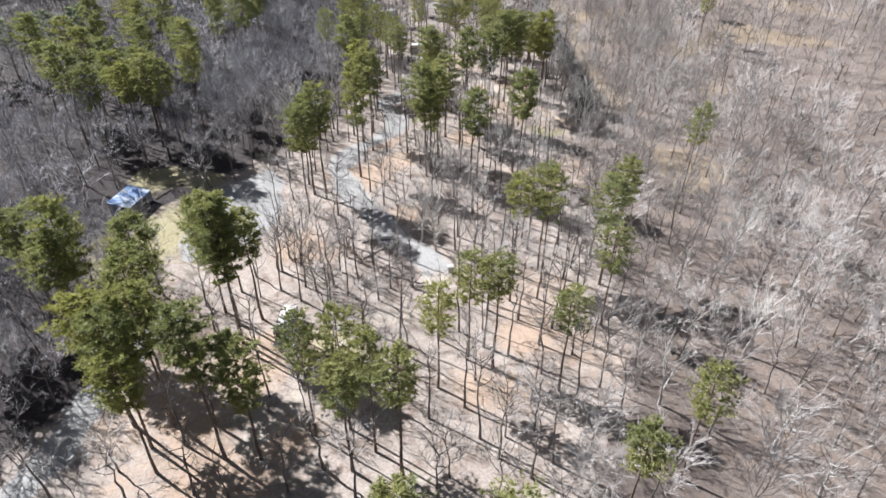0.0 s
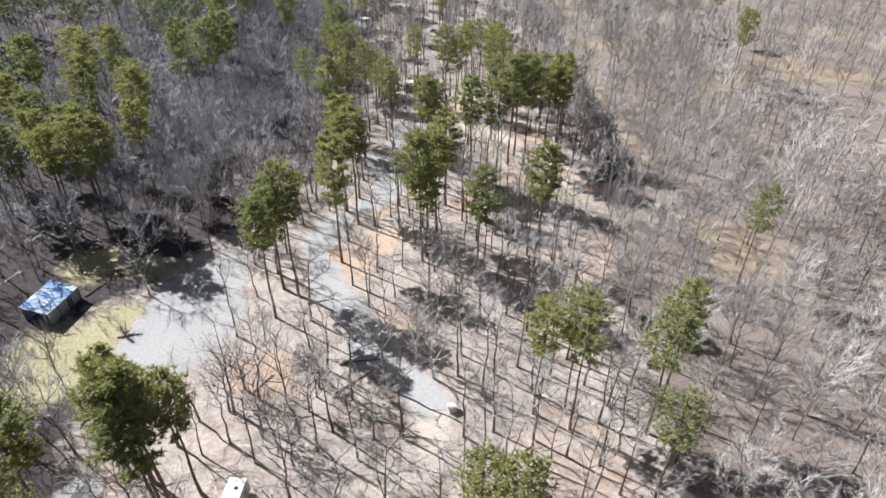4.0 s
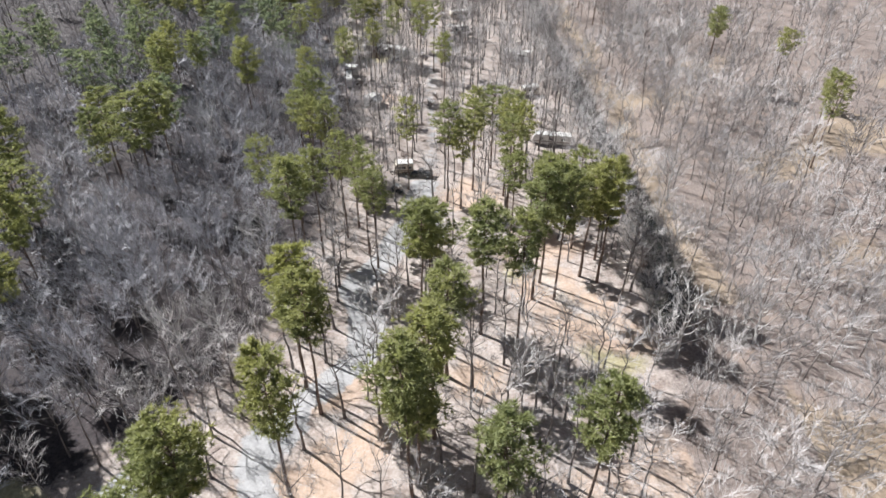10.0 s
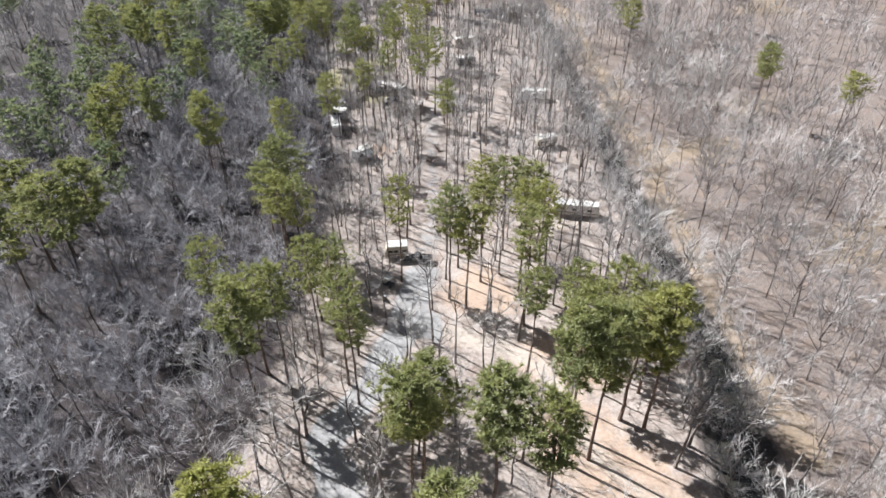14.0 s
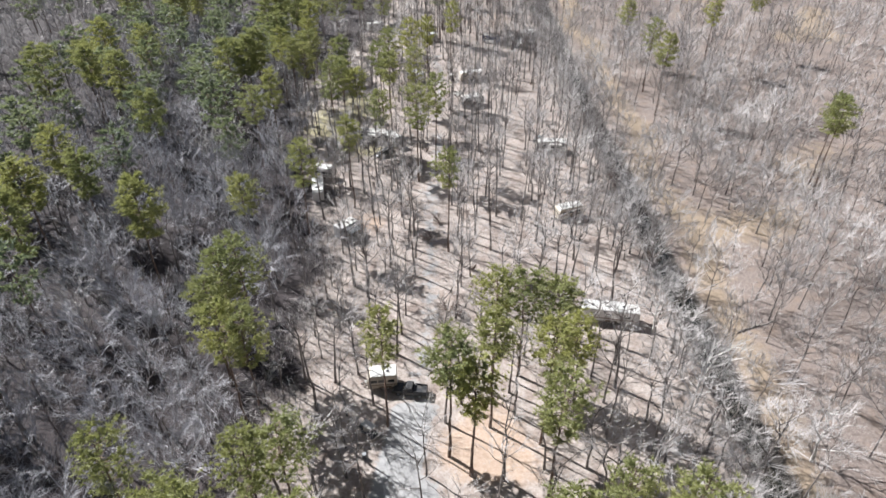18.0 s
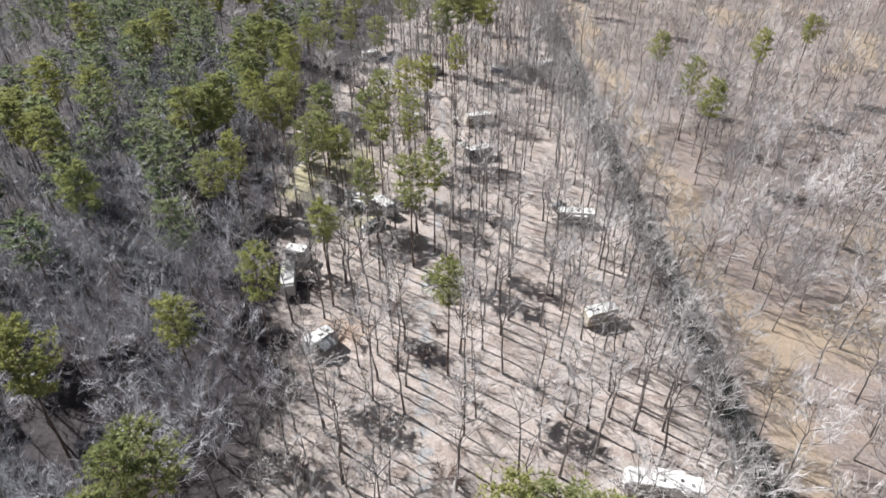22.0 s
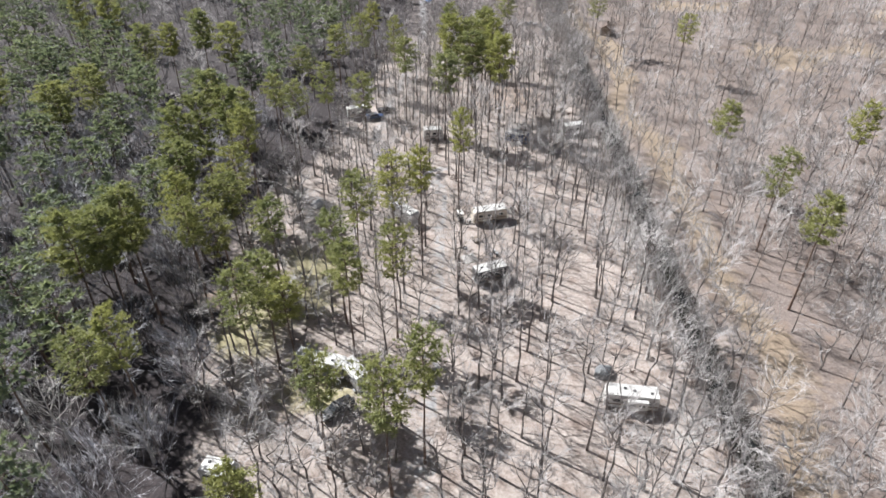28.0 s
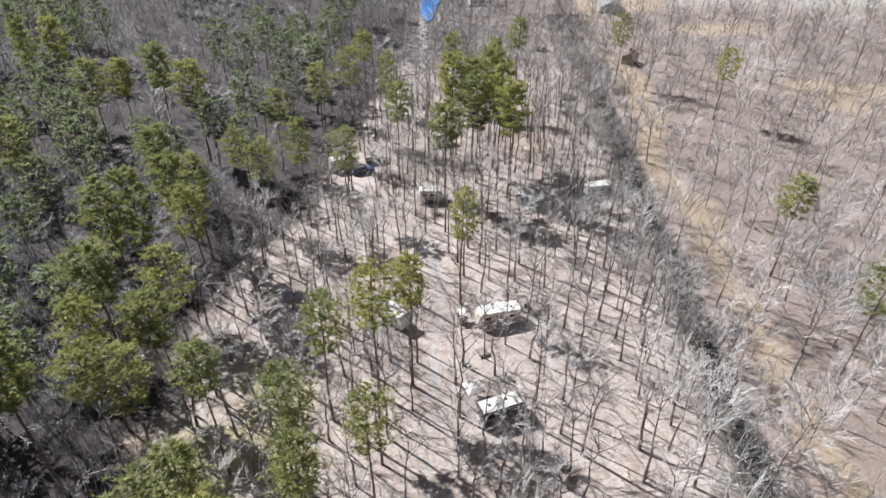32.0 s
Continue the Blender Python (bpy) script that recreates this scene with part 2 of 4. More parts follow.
# ---- mesh helpers ----
class Tris:
    """Gathers triangles in plain lists."""

    def __init__(self):
        self.v, self.f, self.m = [], [], []

    def tri(self, a, b, c, mat=0):
        i = len(self.v)
        self.v += [a, b, c]
        self.f.append((i, i + 1, i + 2))
        self.m.append(mat)

    def tube(self, pts, radii, sides=5, mat=0):
        base = len(self.v)
        n = len(pts)
        for k, (p, r) in enumerate(zip(pts, radii)):
            d = (pts[min(k + 1, n - 1)] - pts[max(k - 1, 0)]).normalized()
            u = d.cross(Vector((0.31, 0.95, 0.1))).normalized()
            w = d.cross(u)
            for s in range(sides):
                a = 2 * math.pi * s / sides
                self.v.append(p + (u * math.cos(a) + w * math.sin(a)) * r)
        for k in range(n - 1):
            for s in range(sides):
                a, b = base + k * sides + s, base + k * sides + (s + 1) % sides
                self.f += [(a, b, b + sides), (a, b + sides, a + sides)]
                self.m += [mat, mat]

    def arrays(self):
        return np.array([tuple(v) for v in self.v], np.float32), np.array(self.f, np.int32), np.array(self.m, np.int32)


def tri_mesh(name, v, f, mats, mi=None, smooth=False):
    me = bpy.data.meshes.new(name)
    me.vertices.add(len(v))
    me.vertices.foreach_set("co", np.ascontiguousarray(v, np.float32).ravel())
    me.loops.add(len(f) * 3)
    me.loops.foreach_set("vertex_index", np.ascontiguousarray(f, np.int32).ravel())
    me.polygons.add(len(f))
    me.polygons.foreach_set("loop_start", np.arange(0, len(f) * 3, 3, dtype=np.int32))
    for x in mats:
        me.materials.append(x)
    if mi is not None:
        me.polygons.foreach_set("material_index", np.ascontiguousarray(mi, np.int32))
    me.polygons.foreach_set("use_smooth", np.full(len(f), smooth))
    me.update(calc_edges=True)
    return me


def joined(name, kinds, spots, mats, label, category):
    """One mesh of many plants: kinds are (v, f, m) arrays; spots rows of x, y, z, turn, scale, height, kind."""
    V, F, Mi, at = [], [], [], 0
    for x, y, z, turn, s, h, k in spots:
        v, f, mi = kinds[int(k)]
        c, sn = math.cos(turn) * s, math.sin(turn) * s
        w = np.empty_like(v)
        w[:, 0] = v[:, 0] * c - v[:, 1] * sn + x
        w[:, 1] = v[:, 0] * sn + v[:, 1] * c + y
        w[:, 2] = v[:, 2] * h + z
        V.append(w)
        F.append(f + at)
        Mi.append(mi)
        at += len(v)
    ob = new(name, tri_mesh(name, np.concatenate(V), np.concatenate(F), mats, np.concatenate(Mi)))
    return tagged(ob, label, category, kind="stuff")


def part(name, mesh, parent, label="", at=None):
    ob = new(name, mesh)
    ob.parent = parent
    if at is not None:
        ob.matrix_local = at
    if label:
        ob["label"] = label
    return ob


def thing(name, label, category, m=None, group=""):
    ob = new(name)
    ob.empty_display_size = 0.3
    if m is not None:
        ob.matrix_world = m
    return tagged(ob, label, category, group)


# ---- ground ----
def grid_axis(lo, a, b, hi, fine, mid, far):
    left = lo - np.geomspace(1, far, 7)[::-1] + 1
    right = hi + np.geomspace(1, far, 7) - 1
    return np.unique(np.round(np.concatenate([left, np.arange(lo, a, mid), np.arange(a, b, fine), np.arange(b, hi + 0.1, mid), right]), 3))


def build_ground():
    xs = grid_axis(-240, -85, 64, 240, 1.5, 4.0, 2400)
    ys = grid_axis(30, 50, 470, 640, 1.5, 4.0, 2400)
    X, Y = np.meshgrid(xs, ys)
    n = noise.noise
    wob = np.array([n(Vector((x * 0.11, y * 0.11, 0.0))) for x, y in zip(X.ravel(), Y.ravel())]).reshape(X.shape)
    wob2 = np.array([n(Vector((x * 0.03, y * 0.03, 9.0))) for x, y in zip(X.ravel(), Y.ravel())]).reshape(X.shape)
    Z = gz(X, Y) + 0.06 * wob
    inside = (X > -230) & (X < 230) & (Y > 35) & (Y < 630)
    Z = np.where(inside, Z, 0.0)
    ny, nx = X.shape
    i = np.arange(ny * nx).reshape(ny, nx)
    a, b, c, d = i[:-1, :-1].ravel(), i[:-1, 1:].ravel(), i[1:, 1:].ravel(), i[1:, :-1].ravel()
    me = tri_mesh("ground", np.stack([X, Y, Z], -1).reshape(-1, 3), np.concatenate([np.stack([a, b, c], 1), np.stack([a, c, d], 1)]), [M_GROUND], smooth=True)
    d_lane = lane_dist(X, Y) + wob * 1.6
    we, ee = west_edge(Y), east_edge(Y)
    masks = {
        "gravel": np.clip(0.62 - d_lane * 0.33, 0, 1) * np.where(Y > 232, 0.45, 1.0) * np.where((X > 0) & (Y > 150), 0.0, 1.0) * np.where(X > -35, np.clip((Y - 106) / 8, 0, 1), 1.0),
        "sand": np.clip(0.75 - (np.minimum(seg_dist(X, Y, LANES[4][0]), seg_dist(X, Y, [(-30, 70), (-22, 84)] + LANES[1][0][:4])) + wob * 2.2) * 0.2, 0, 0.9),
        "camp": np.clip(np.minimum(X - we, ee + 1 - X) * 0.09 + 0.55 + wob * 0.5, 0, 1) * np.where(Y > 470, np.clip(1 - (Y - 470) / 60, 0.35, 1), 1) * np.clip((Y - 22) / 25, 0.1, 1),
        "dead": np.clip(0.80 - np.abs(X - 52 - wob2 * 7) / 10, 0, 0.8) * (Y > 185) + np.clip(wob2 * 2.2 - 0.35 + 0.3 * wob, 0, 0.75) * (X > 52),
        "creek": np.clip(1.75 - creek_off(X, Y), 0, 1) * (Y > 178),
        # 0 in the west, where the litter colour carries the woods' shade
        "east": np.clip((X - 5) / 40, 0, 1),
        "field": np.clip((Y - 565) / 40, 0, 1) * np.clip((X - 50) / 40, 0, 0.9),
        "clay": np.zeros_like(X), "grass": np.zeros_like(X),
    }
    for key, blobs in (("clay", CLAY), ("grass", GRASS)):
        for x, y, r in blobs:
            masks[key] = np.maximum(masks[key], np.clip(1.25 - np.hypot(X - x, (Y - y) * 1.2) / r + wob * 0.5, 0, 0.85))
    masks["clay"] = np.maximum(masks["clay"], np.clip(wob2 * 1.6 - 0.35, 0, 0.5) * (masks["camp"] > 0.4))
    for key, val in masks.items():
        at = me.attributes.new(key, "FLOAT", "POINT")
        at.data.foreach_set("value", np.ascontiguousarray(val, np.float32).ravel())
    tagged(new("ground", me), "leaf-littered woodland ground with clay, grass, gravel and painted western shade", "ground", kind="structure")


build_ground()


def build_creek():
    ys = np.arange(182.0, 486.0, 4.0)
    mid = interp(ys, [178, 186, 195, 206, 225, 250, 275, 300, 330, 345, 386, 480], [38.5, 41, 43, 45.2, 45, 44.5, 44, 43.7, 42.8, 42.8, 43.4, 44])
    # water widened in the south likewise, in place of pine shade
    half = interp(ys, [178, 183, 192, 204, 220, 480], [0.2, 2.0, 4.0, 2.6, 1.7, 1.5]) + 0.35 * np.sin(ys * 0.37)
    n = len(ys)
    v = np.concatenate([np.stack([mid - half, ys, np.full(n, -1.05)], 1), np.stack([mid + half, ys, np.full(n, -1.05)], 1)])
    i = np.arange(n - 1)
    f = np.concatenate([np.stack([i, i + n, i + n + 1], 1), np.stack([i, i + n + 1, i + 1], 1)])
    m = Nodes("ditch_water", 0.22)
    p = m.pos()
    m.bump(m.noise(p, 1.5, 3), 0.1, 0.03)
    mat = m.done(m.mix(m.ramp(m.noise(p, 0.4, 5), 0.4, 0.65), (0.016, 0.019, 0.017), (0.05, 0.045, 0.036)))
    tagged(new("creek_water", tri_mesh("creek_water", v, f, [mat])), "dark still ditch water, its wide southern end painting pine shade", "water", kind="structure")


build_creek()


# ---- trees ----
def rv(r, a, b):
    return float(r.uniform(a, b))


def tilt(d, r, lo, hi):
    """A direction turned away from d by an angle between lo and hi degrees."""
    side = d.cross(Vector((rv(r, -1, 1), rv(r, -1, 1), rv(r, -1, 1)))).normalized()
    return (Matrix.Rotation(radians(rv(r, lo, hi)), 3, side) @ d).normalized()


def twig(T, p, d, length, w, mat=1):
    u = d.cross(Vector((0.2, 0.5, 0.8))).normalized() * w
    T.tri(p - u, p + u, p + d * length, mat)


def bare_tree(seed, h=18.0, limbs=9, subs=5, twigs=6, clear=0.42, spread=1.0, wide=0.035, sides=5, trunk_r=0.17, plain=False):
    """A leafless hardwood: trunk, upswept limbs, rising branches and a brush of fine twigs. Two lists of triangles: the trunk and the crown."""
    r = np.random.default_rng(seed)
    T, C = Tris(), Tris()
    up = Vector((0, 0, 1))
    lean = Vector((rv(r, -0.08, 0.08), rv(r, -0.08, 0.08), 1)).normalized()
    top = h * rv(r, 0.74, 0.84)
    steps = 3 if plain else 6
    pts = [Vector((0, 0, -0.3))]
    for k in range(1, steps + 1):
        pts.append(lean * (top * k / steps) + Vector((rv(r, -0.22, 0.22), rv(r, -0.22, 0.22), 0)) * (2 * k / steps))
    radii = [trunk_r * 1.25] + [trunk_r * (1 - 0.82 * k / steps) for k in range(1, steps + 1)]
    T.tube(pts, radii, sides)

    def on_trunk(f):
        k = min(int(f * steps), steps - 1)
        return pts[k].lerp(pts[k + 1], f * steps - k)
    turn = rv(r, 0, 6.28)
    for i in range(limbs):
        f = clear + (0.98 - clear) * (i + rv(r, 0, 0.8)) / limbs
        base = on_trunk(f)
        a = turn + i * 2.4 + rv(r, -0.4, 0.4)
        out = Vector((math.cos(a), math.sin(a), 0))
        rise = rv(r, 0.75, 1.35) + 0.9 * max(f - 0.75, 0)
        d = (out + up * rise).normalized()
        ln = h * rv(r, 0.30, 0.44) * (1.25 - 0.62 * f) * spread
        mid = base + d * ln * 0.45
        d2 = (d + up * rv(r, 0.2, 0.55) + Vector((rv(r, -0.25, 0.25), rv(r, -0.25, 0.25), 0))).normalized()
        end = mid + d2 * ln * 0.55
        if plain:
            C.tube([base, end], [trunk_r * 0.38, trunk_r * 0.06], 3)
        else:
            C.tube([base, mid, end], [trunk_r * 0.40, trunk_r * 0.26, trunk_r * 0.06], 3)
        for j in range(subs):
            q = 0.28 + 0.72 * (j + rv(r, 0, 0.9)) / subs
            b2 = base.lerp(mid, q / 0.45) if q < 0.45 else mid.lerp(end, (q - 0.45) / 0.55)
            d3 = tilt((d2 + up * 0.3).normalized(), r, 18, 52)
            l3 = ln * rv(r, 0.32, 0.6)
            twig(C, b2, d3, l3, wide * 1.7)
            for k in range(twigs):
                t = 0.2 + 0.8 * (k + rv(r, 0, 0.9)) / twigs
                twig(C, b2 + d3 * l3 * t, tilt((d3 + up * 0.35).normalized(), r, 14, 55), rv(r, 0.8, 1.9) * h / 18, wide * rv(r, 0.75, 1.2))
    return T, C


def merge(T, C):
    v1, f1, m1 = T.arrays()
    v2, f2, m2 = C.arrays()
    return np.concatenate([v1, v2]), np.concatenate([f1, f2 + len(v1)]), np.concatenate([m1, m2])


def pine_tree(seed, h=27.0, boughs=30, tufts=4, blades=20, crown=0.55, width=4.0, sides=6, blade_w=0.055, tuft_r=0.6):
    """A tall pine: bare straight bole, boughs in loose whorls and an uneven crown of needle tufts."""
    r = np.random.default_rng(seed)
    T, C = Tris(), Tris()
    pts = [Vector((0, 0, -0.3))]
    off = Vector((0, 0, 0))
    for k in range(1, 8):
        off += Vector((rv(r, -0.18, 0.18), rv(r, -0.18, 0.18), 0))
        pts.append(Vector((off.x, off.y, h * 0.97 * k / 7)))
    radii = [0.31] + [0.25 * (1 - 0.86 * k / 7) for k in range(1, 8)]
    T.tube(pts, radii, sides)

    def bole(z):
        k = min(int(z / (h * 0.97) * 7), 6)
        return pts[k].lerp(pts[k + 1], z / (h * 0.97) * 7 - k)

    def tuft(c, d, size, broad=1.0):
        """A cluster of needles that spray outwards and up from one point."""
        for _ in range(blades):
            e = (d * 0.35 + Vector((rv(r, -1, 1), rv(r, -1, 1), rv(r, -0.45, 1)))).normalized()
            w = e.cross(Vector((rv(r, -1, 1), rv(r, -1, 1), rv(r, -1, 1)))).normalized() * blade_w * broad * rv(r, 0.7, 1.3)
            q = c + e * size * 0.05
            C.tri(q - w, q + w, q + e * rv(r, 0.7, 1.1) * size, 1)
    heavy = rv(r, 0, 6.28)
    for i in range(boughs):
        u = (i + rv(r, 0, 1)) / boughs
        z = h * (1 - crown + crown * u ** 0.9) - 0.6
        prof = (0.5 + 1.2 * u) if u < 0.42 else math.sqrt(max(1 - ((u - 0.42) / 0.62) ** 2, 0.05))
        a = i * 2.4 + rv(r, -0.5, 0.5)
        ln = width * prof * rv(r, 0.68, 1.12) * (1 + 0.22 * math.cos(a - heavy))
        root = bole(max(z - 0.25 * ln, 0.5))
        d = Vector((math.cos(a), math.sin(a), rv(r, 0.05, 0.5))).normalized()
        end = root + d * ln
        C.tube([root, end], [0.055, 0.018], 3, 0)
        side = d.cross(Vector((0, 0, 1))).normalized()
        for t in range(tufts):
            f = 1.0 - 0.66 * t / tufts
            fan = 0.34 * ln * f * (1 if t % 2 else -1) * rv(r, 0.0, 1.0) * min(t, 1)
            c = root.lerp(end, f) + side * fan + Vector((rv(r, -0.25, 0.25), rv(r, -0.25, 0.25), rv(r, 0.0, 0.55)))
            tuft(c, d, tuft_r * rv(r, 0.8, 1.25), 1.0 if f > 0.72 else 2.0)
    for k in range(4):
        tuft(pts[-1] + Vector((rv(r, -0.4, 0.4), rv(r, -0.4, 0.4), -0.5 * k)), Vector((0, 0, 1)), tuft_r)
    for _ in range(6):
        q = bole(h * rv(r, 0.2, 1 - crown))
        a = rv(r, 0, 6.28)
        T.tube([q, q + Vector((math.cos(a), math.sin(a), 0.15)) * rv(r, 0.6, 1.8)], [0.035, 0.012], 3)
    return T, C


def mesh_of(name, T, mats):
    v, f, m = T.arrays()
    return tri_mesh(name, v, f, mats, m)


PINES_SOUTH = [
    (5, 48), (-8, 50), (20, 56), (30, 64), (-8, 65), (-15, 66), (-42, 66), (-33, 68), (-28, 68), (-12, 69), (-21, 72), (-16, 73), (-42, 74), (-48,
    74), (16, 80), (-3, 81), (6, 85), (-80, 86), (2, 87), (-61, 89), (-48, 89), (-60, 92), (-84, 92), (26, 95), (-38, 96), (-34, 97), (-78, 98), (-88,
    99), (28, 106), (17, 107),
]
PINES_ENTRY = [
    (12, 110), (31, 110), (17, 111), (-31, 132), (-28, 138), (-31, 140), (55, 140), (5, 141), (16, 142), (-5, 148), (-21, 148), (-4, 150), (-2, 157),
    (-70, 157), (-76, 157), (-86, 160), (-80, 162), (-19, 162), (-74, 164), (-70, 166), (-22, 167), (-84, 168), (0, 169), (-65, 171), (-78, 172), (12,
    176), (6, 179), (-4, 180), (-68, 183), (-3, 185),
]
PINES_LOWER_LOT = [
    (-82, 186), (20, 188), (16, 188), (29, 193), (18, 193), (-75, 195), (26, 195), (-28, 197), (-13, 198), (30, 200), (-24, 201), (13, 202), (-15,
    202), (26, 204), (-28, 204), (20, 207), (-20, 208), (-36, 209), (-18, 212), (14, 216), (-8, 228), (-72, 219), (4, 220), (-64, 222), (1, 223), (14,
    225), (-61, 227), (-26, 228), (7, 228), (-29, 229),
]
PINES_LANE = [
    (18, 229), (-76, 232), (-33, 236), (17, 236), (92, 238), (12, 238), (8, 239), (-32, 240), (-30, 242), (95, 246), (-69, 252), (-49, 253), (-36,
    265), (1, 272), (-27, 274), (-77, 281), (100, 281), (87, 300), (-20, 289), (-64, 298), (-6, 301), (84, 293), (-15, 305), (-2, 306),
    (-45, 308), (-40, 308), (-77, 314), (-97, 316), (-28, 318),
]
PINES_KNOLL = [
    (-22, 319), (-87, 320), (-26, 323), (-14, 324), (-56, 328), (-51, 328), (-8, 331), (-96, 333), (-49, 333), (-17, 334), (61, 340), (-41, 335),
    (-28, 336), (-38, 337), (-83, 343), (-45, 343), (-16, 346), (-41, 347), (-38, 347), (-98, 350), (-10, 351), (-48, 352), (-5, 353), (62, 358),
    (-40, 356), (-55, 369), (-51, 371), (-42, 371), (2, 373), (87, 378),
]
PINES_CAMP = [
    (-48, 378), (-87, 382), (-47, 385), (61, 384), (-109, 392), (107, 393), (-85, 394), (-57, 394), (-38, 395), (-30, 397), (-44, 400), (-22, 401),
    (-2, 408), (12, 411), (-13, 417), (5, 418), (10, 421), (-42, 422), (-1, 424), (-61, 425), (-87, 428), (4, 428), (-33, 430), (-82, 432), (8, 432),
    (-72, 432), (-18, 439), (-28, 443), (-107, 449), (-118, 453),
]
PINES_NORTH = [
    (73, 458), (10, 460), (-27, 463), (-2, 464), (17, 471), (50, 485), (-94, 165), (-97, 184), (-103, 176), (-108, 197), (-93, 211), (-99, 221), (-90,
    203), (-86, 213), (-112, 186), (-73, 263), (-66, 269), (-100, 200), (-41, 99), (-37, 93), (-68, 95), (-45, 80), (-44, 70), (-36, 91),
]
PINES = PINES_SOUTH + PINES_ENTRY + PINES_LOWER_LOT + PINES_LANE + PINES_KNOLL + PINES_CAMP + PINES_NORTH

PINE_KINDS = []
for k in range(12):
    T, C = pine_tree(100 + k, 26.0, 50 if k < 6 else 42, 9 if k < 6 else 8, 15 if k < 6 else 12, 0.38 + 0.03 * (k % 5) if k < 6 else 0.34 + 0.03 * (k % 4), 3.7 + 0.3 * (k % 4), 6, 0.058, 0.64)
    PINE_KINDS.append((mesh_of("pine_trunk", T, [M_PINEBARK]), mesh_of("pine_crown", C, [M_PINEBARK, M_NEEDLE])))


def plant_pine(x, y, k, turn, s, h):
    ob = thing("pine_tree", "tall pine with a bare trunk and green crown", "tree", pose(x, y, float(gz(x, y)), 0, 0, math.degrees(turn)) @ Matrix.Diagonal((s, s, h, 1)), "pines")
    part("trunk", PINE_KINDS[k][0], ob)
    part("crown", PINE_KINDS[k][1], ob, "green needled crown")


for x, y in PINES:
    old = ((115 < y < 198 or x < -45 or (y <= 115 and x < -25)) and x < 46) or (405 < y < 436 and -5 < x < 20)
    plant_pine(x, y, int(rng.integers(6)) + (0 if old else 6), rv(rng, 0, 6.28), rv(rng, 0.9, 1.25) if old else rv(rng, 0.75, 1.02), rv(rng, 0.88, 1.12) if old else rv(rng, 0.8, 0.98))


def scatter(n, x0, x1, y0, y1, gap, accept, taken):
    """Random spots at least gap apart that accept() allows."""
    cell = {}
    out = []
    for px, py in taken:
        cell.setdefault((int(px // gap), int(py // gap)), []).append((px, py))
    for _ in range(n):
        x, y = rv(rng, x0, x1), rv(rng, y0, y1)
        if not accept(x, y):
            continue
        i, j = int(x // gap), int(y // gap)
        near = [q for a in (-1, 0, 1) for b in (-1, 0, 1) for q in cell.get((i + a, j + b), ())]
        if all((q[0] - x) ** 2 + (q[1] - y) ** 2 > gap * gap for q in near):
            cell.setdefault((i, j), []).append((x, y))
            out.append((x, y))
    return out


BUSY = []   # x, y, radius kept free of trees


def free(x, y):
    return all((x - a) ** 2 + (y - b) ** 2 > r * r for a, b, r in BUSY)


# ---- made things ----
def box_bm(size, bevel=0.0, seg=1):
    bm = bmesh.new()
    bmesh.ops.create_cube(bm, size=1.0)
    bmesh.ops.scale(bm, vec=size, verts=bm.verts)
    if bevel:
        bmesh.ops.bevel(bm, geom=bm.edges[:], offset=bevel, segments=seg, affect="EDGES", profile=0.5)
    return bm


def bm_mesh(name, bm, mat):
    me = bpy.data.meshes.new(name)
    bm.to_mesh(me)
    bm.free()
    me.materials.append(mat)
    return me


def bx(name, parent, mat, size, at, bevel=0.02, label="", turn=(0, 0, 0), seg=1):
    return part(name, bm_mesh(name, box_bm(size, min(bevel, min(size) * 0.45), seg), mat), parent, label, pose(*at, *turn))


def cyl(name, parent, mat, r, length, at, axis="Z", sides=14, label="", r2=None):
    bm = bmesh.new()
    bmesh.ops.create_cone(bm, cap_ends=True, segments=sides, radius1=r, radius2=r if r2 is None else r2, depth=length)
    turn = {"Z": (0, 0, 0), "X": (0, 90, 0), "Y": (90, 0, 0)}[axis]
    return part(name, bm_mesh(name, bm, mat), parent, label, pose(*at, *turn))


def extruded(name, parent, mat, profile, width, at=(0, 0, 0), bevel=0.05, label=""):
    """A side profile of (x, z) points drawn out along y."""
    bm = bmesh.new()
    a = [bm.verts.new((x, -width / 2, z)) for x, z in profile]
    b = [bm.verts.new((x, width / 2, z)) for x, z in profile]
    bm.faces.new(a)
    bm.faces.new(b[::-1])
    n = len(profile)
    for i in range(n):
        bm.faces.new((a[i], b[i], b[(i + 1) % n], a[(i + 1) % n]))
    bmesh.ops.recalc_face_normals(bm, faces=bm.faces[:])
    if bevel:
        bmesh.ops.bevel(bm, geom=bm.edges[:], offset=bevel, segments=2, affect="EDGES", profile=0.5)
    return part(name, bm_mesh(name, bm, mat), parent, label, pose(*at))


def wheel(parent, x, y, r=0.34, w=0.22):
    t = cyl("wheel", parent, M_TYRE, r, w, (x, y, r), "Y", 16)
    out = 0.5 * w + 0.005
    cyl("rim", t, M_STEEL, r * 0.58, 0.02, (0, 0, out if y < 0 else -out), "Z", 12)
    return t


def windows(parent, spots, y, size=(0.9, 0.5)):
    for x, z in spots:
        side = 1 if y > 0 else -1
        f = bx("window", parent, M_DARK, (size[0] + 0.08, 0.03, size[1] + 0.08), (x, y + side * 0.012, z), 0.01)
        bx("pane", f, M_GLASS, (size[0], 0.02, size[1]), (0, side * 0.012, 0), 0.0)


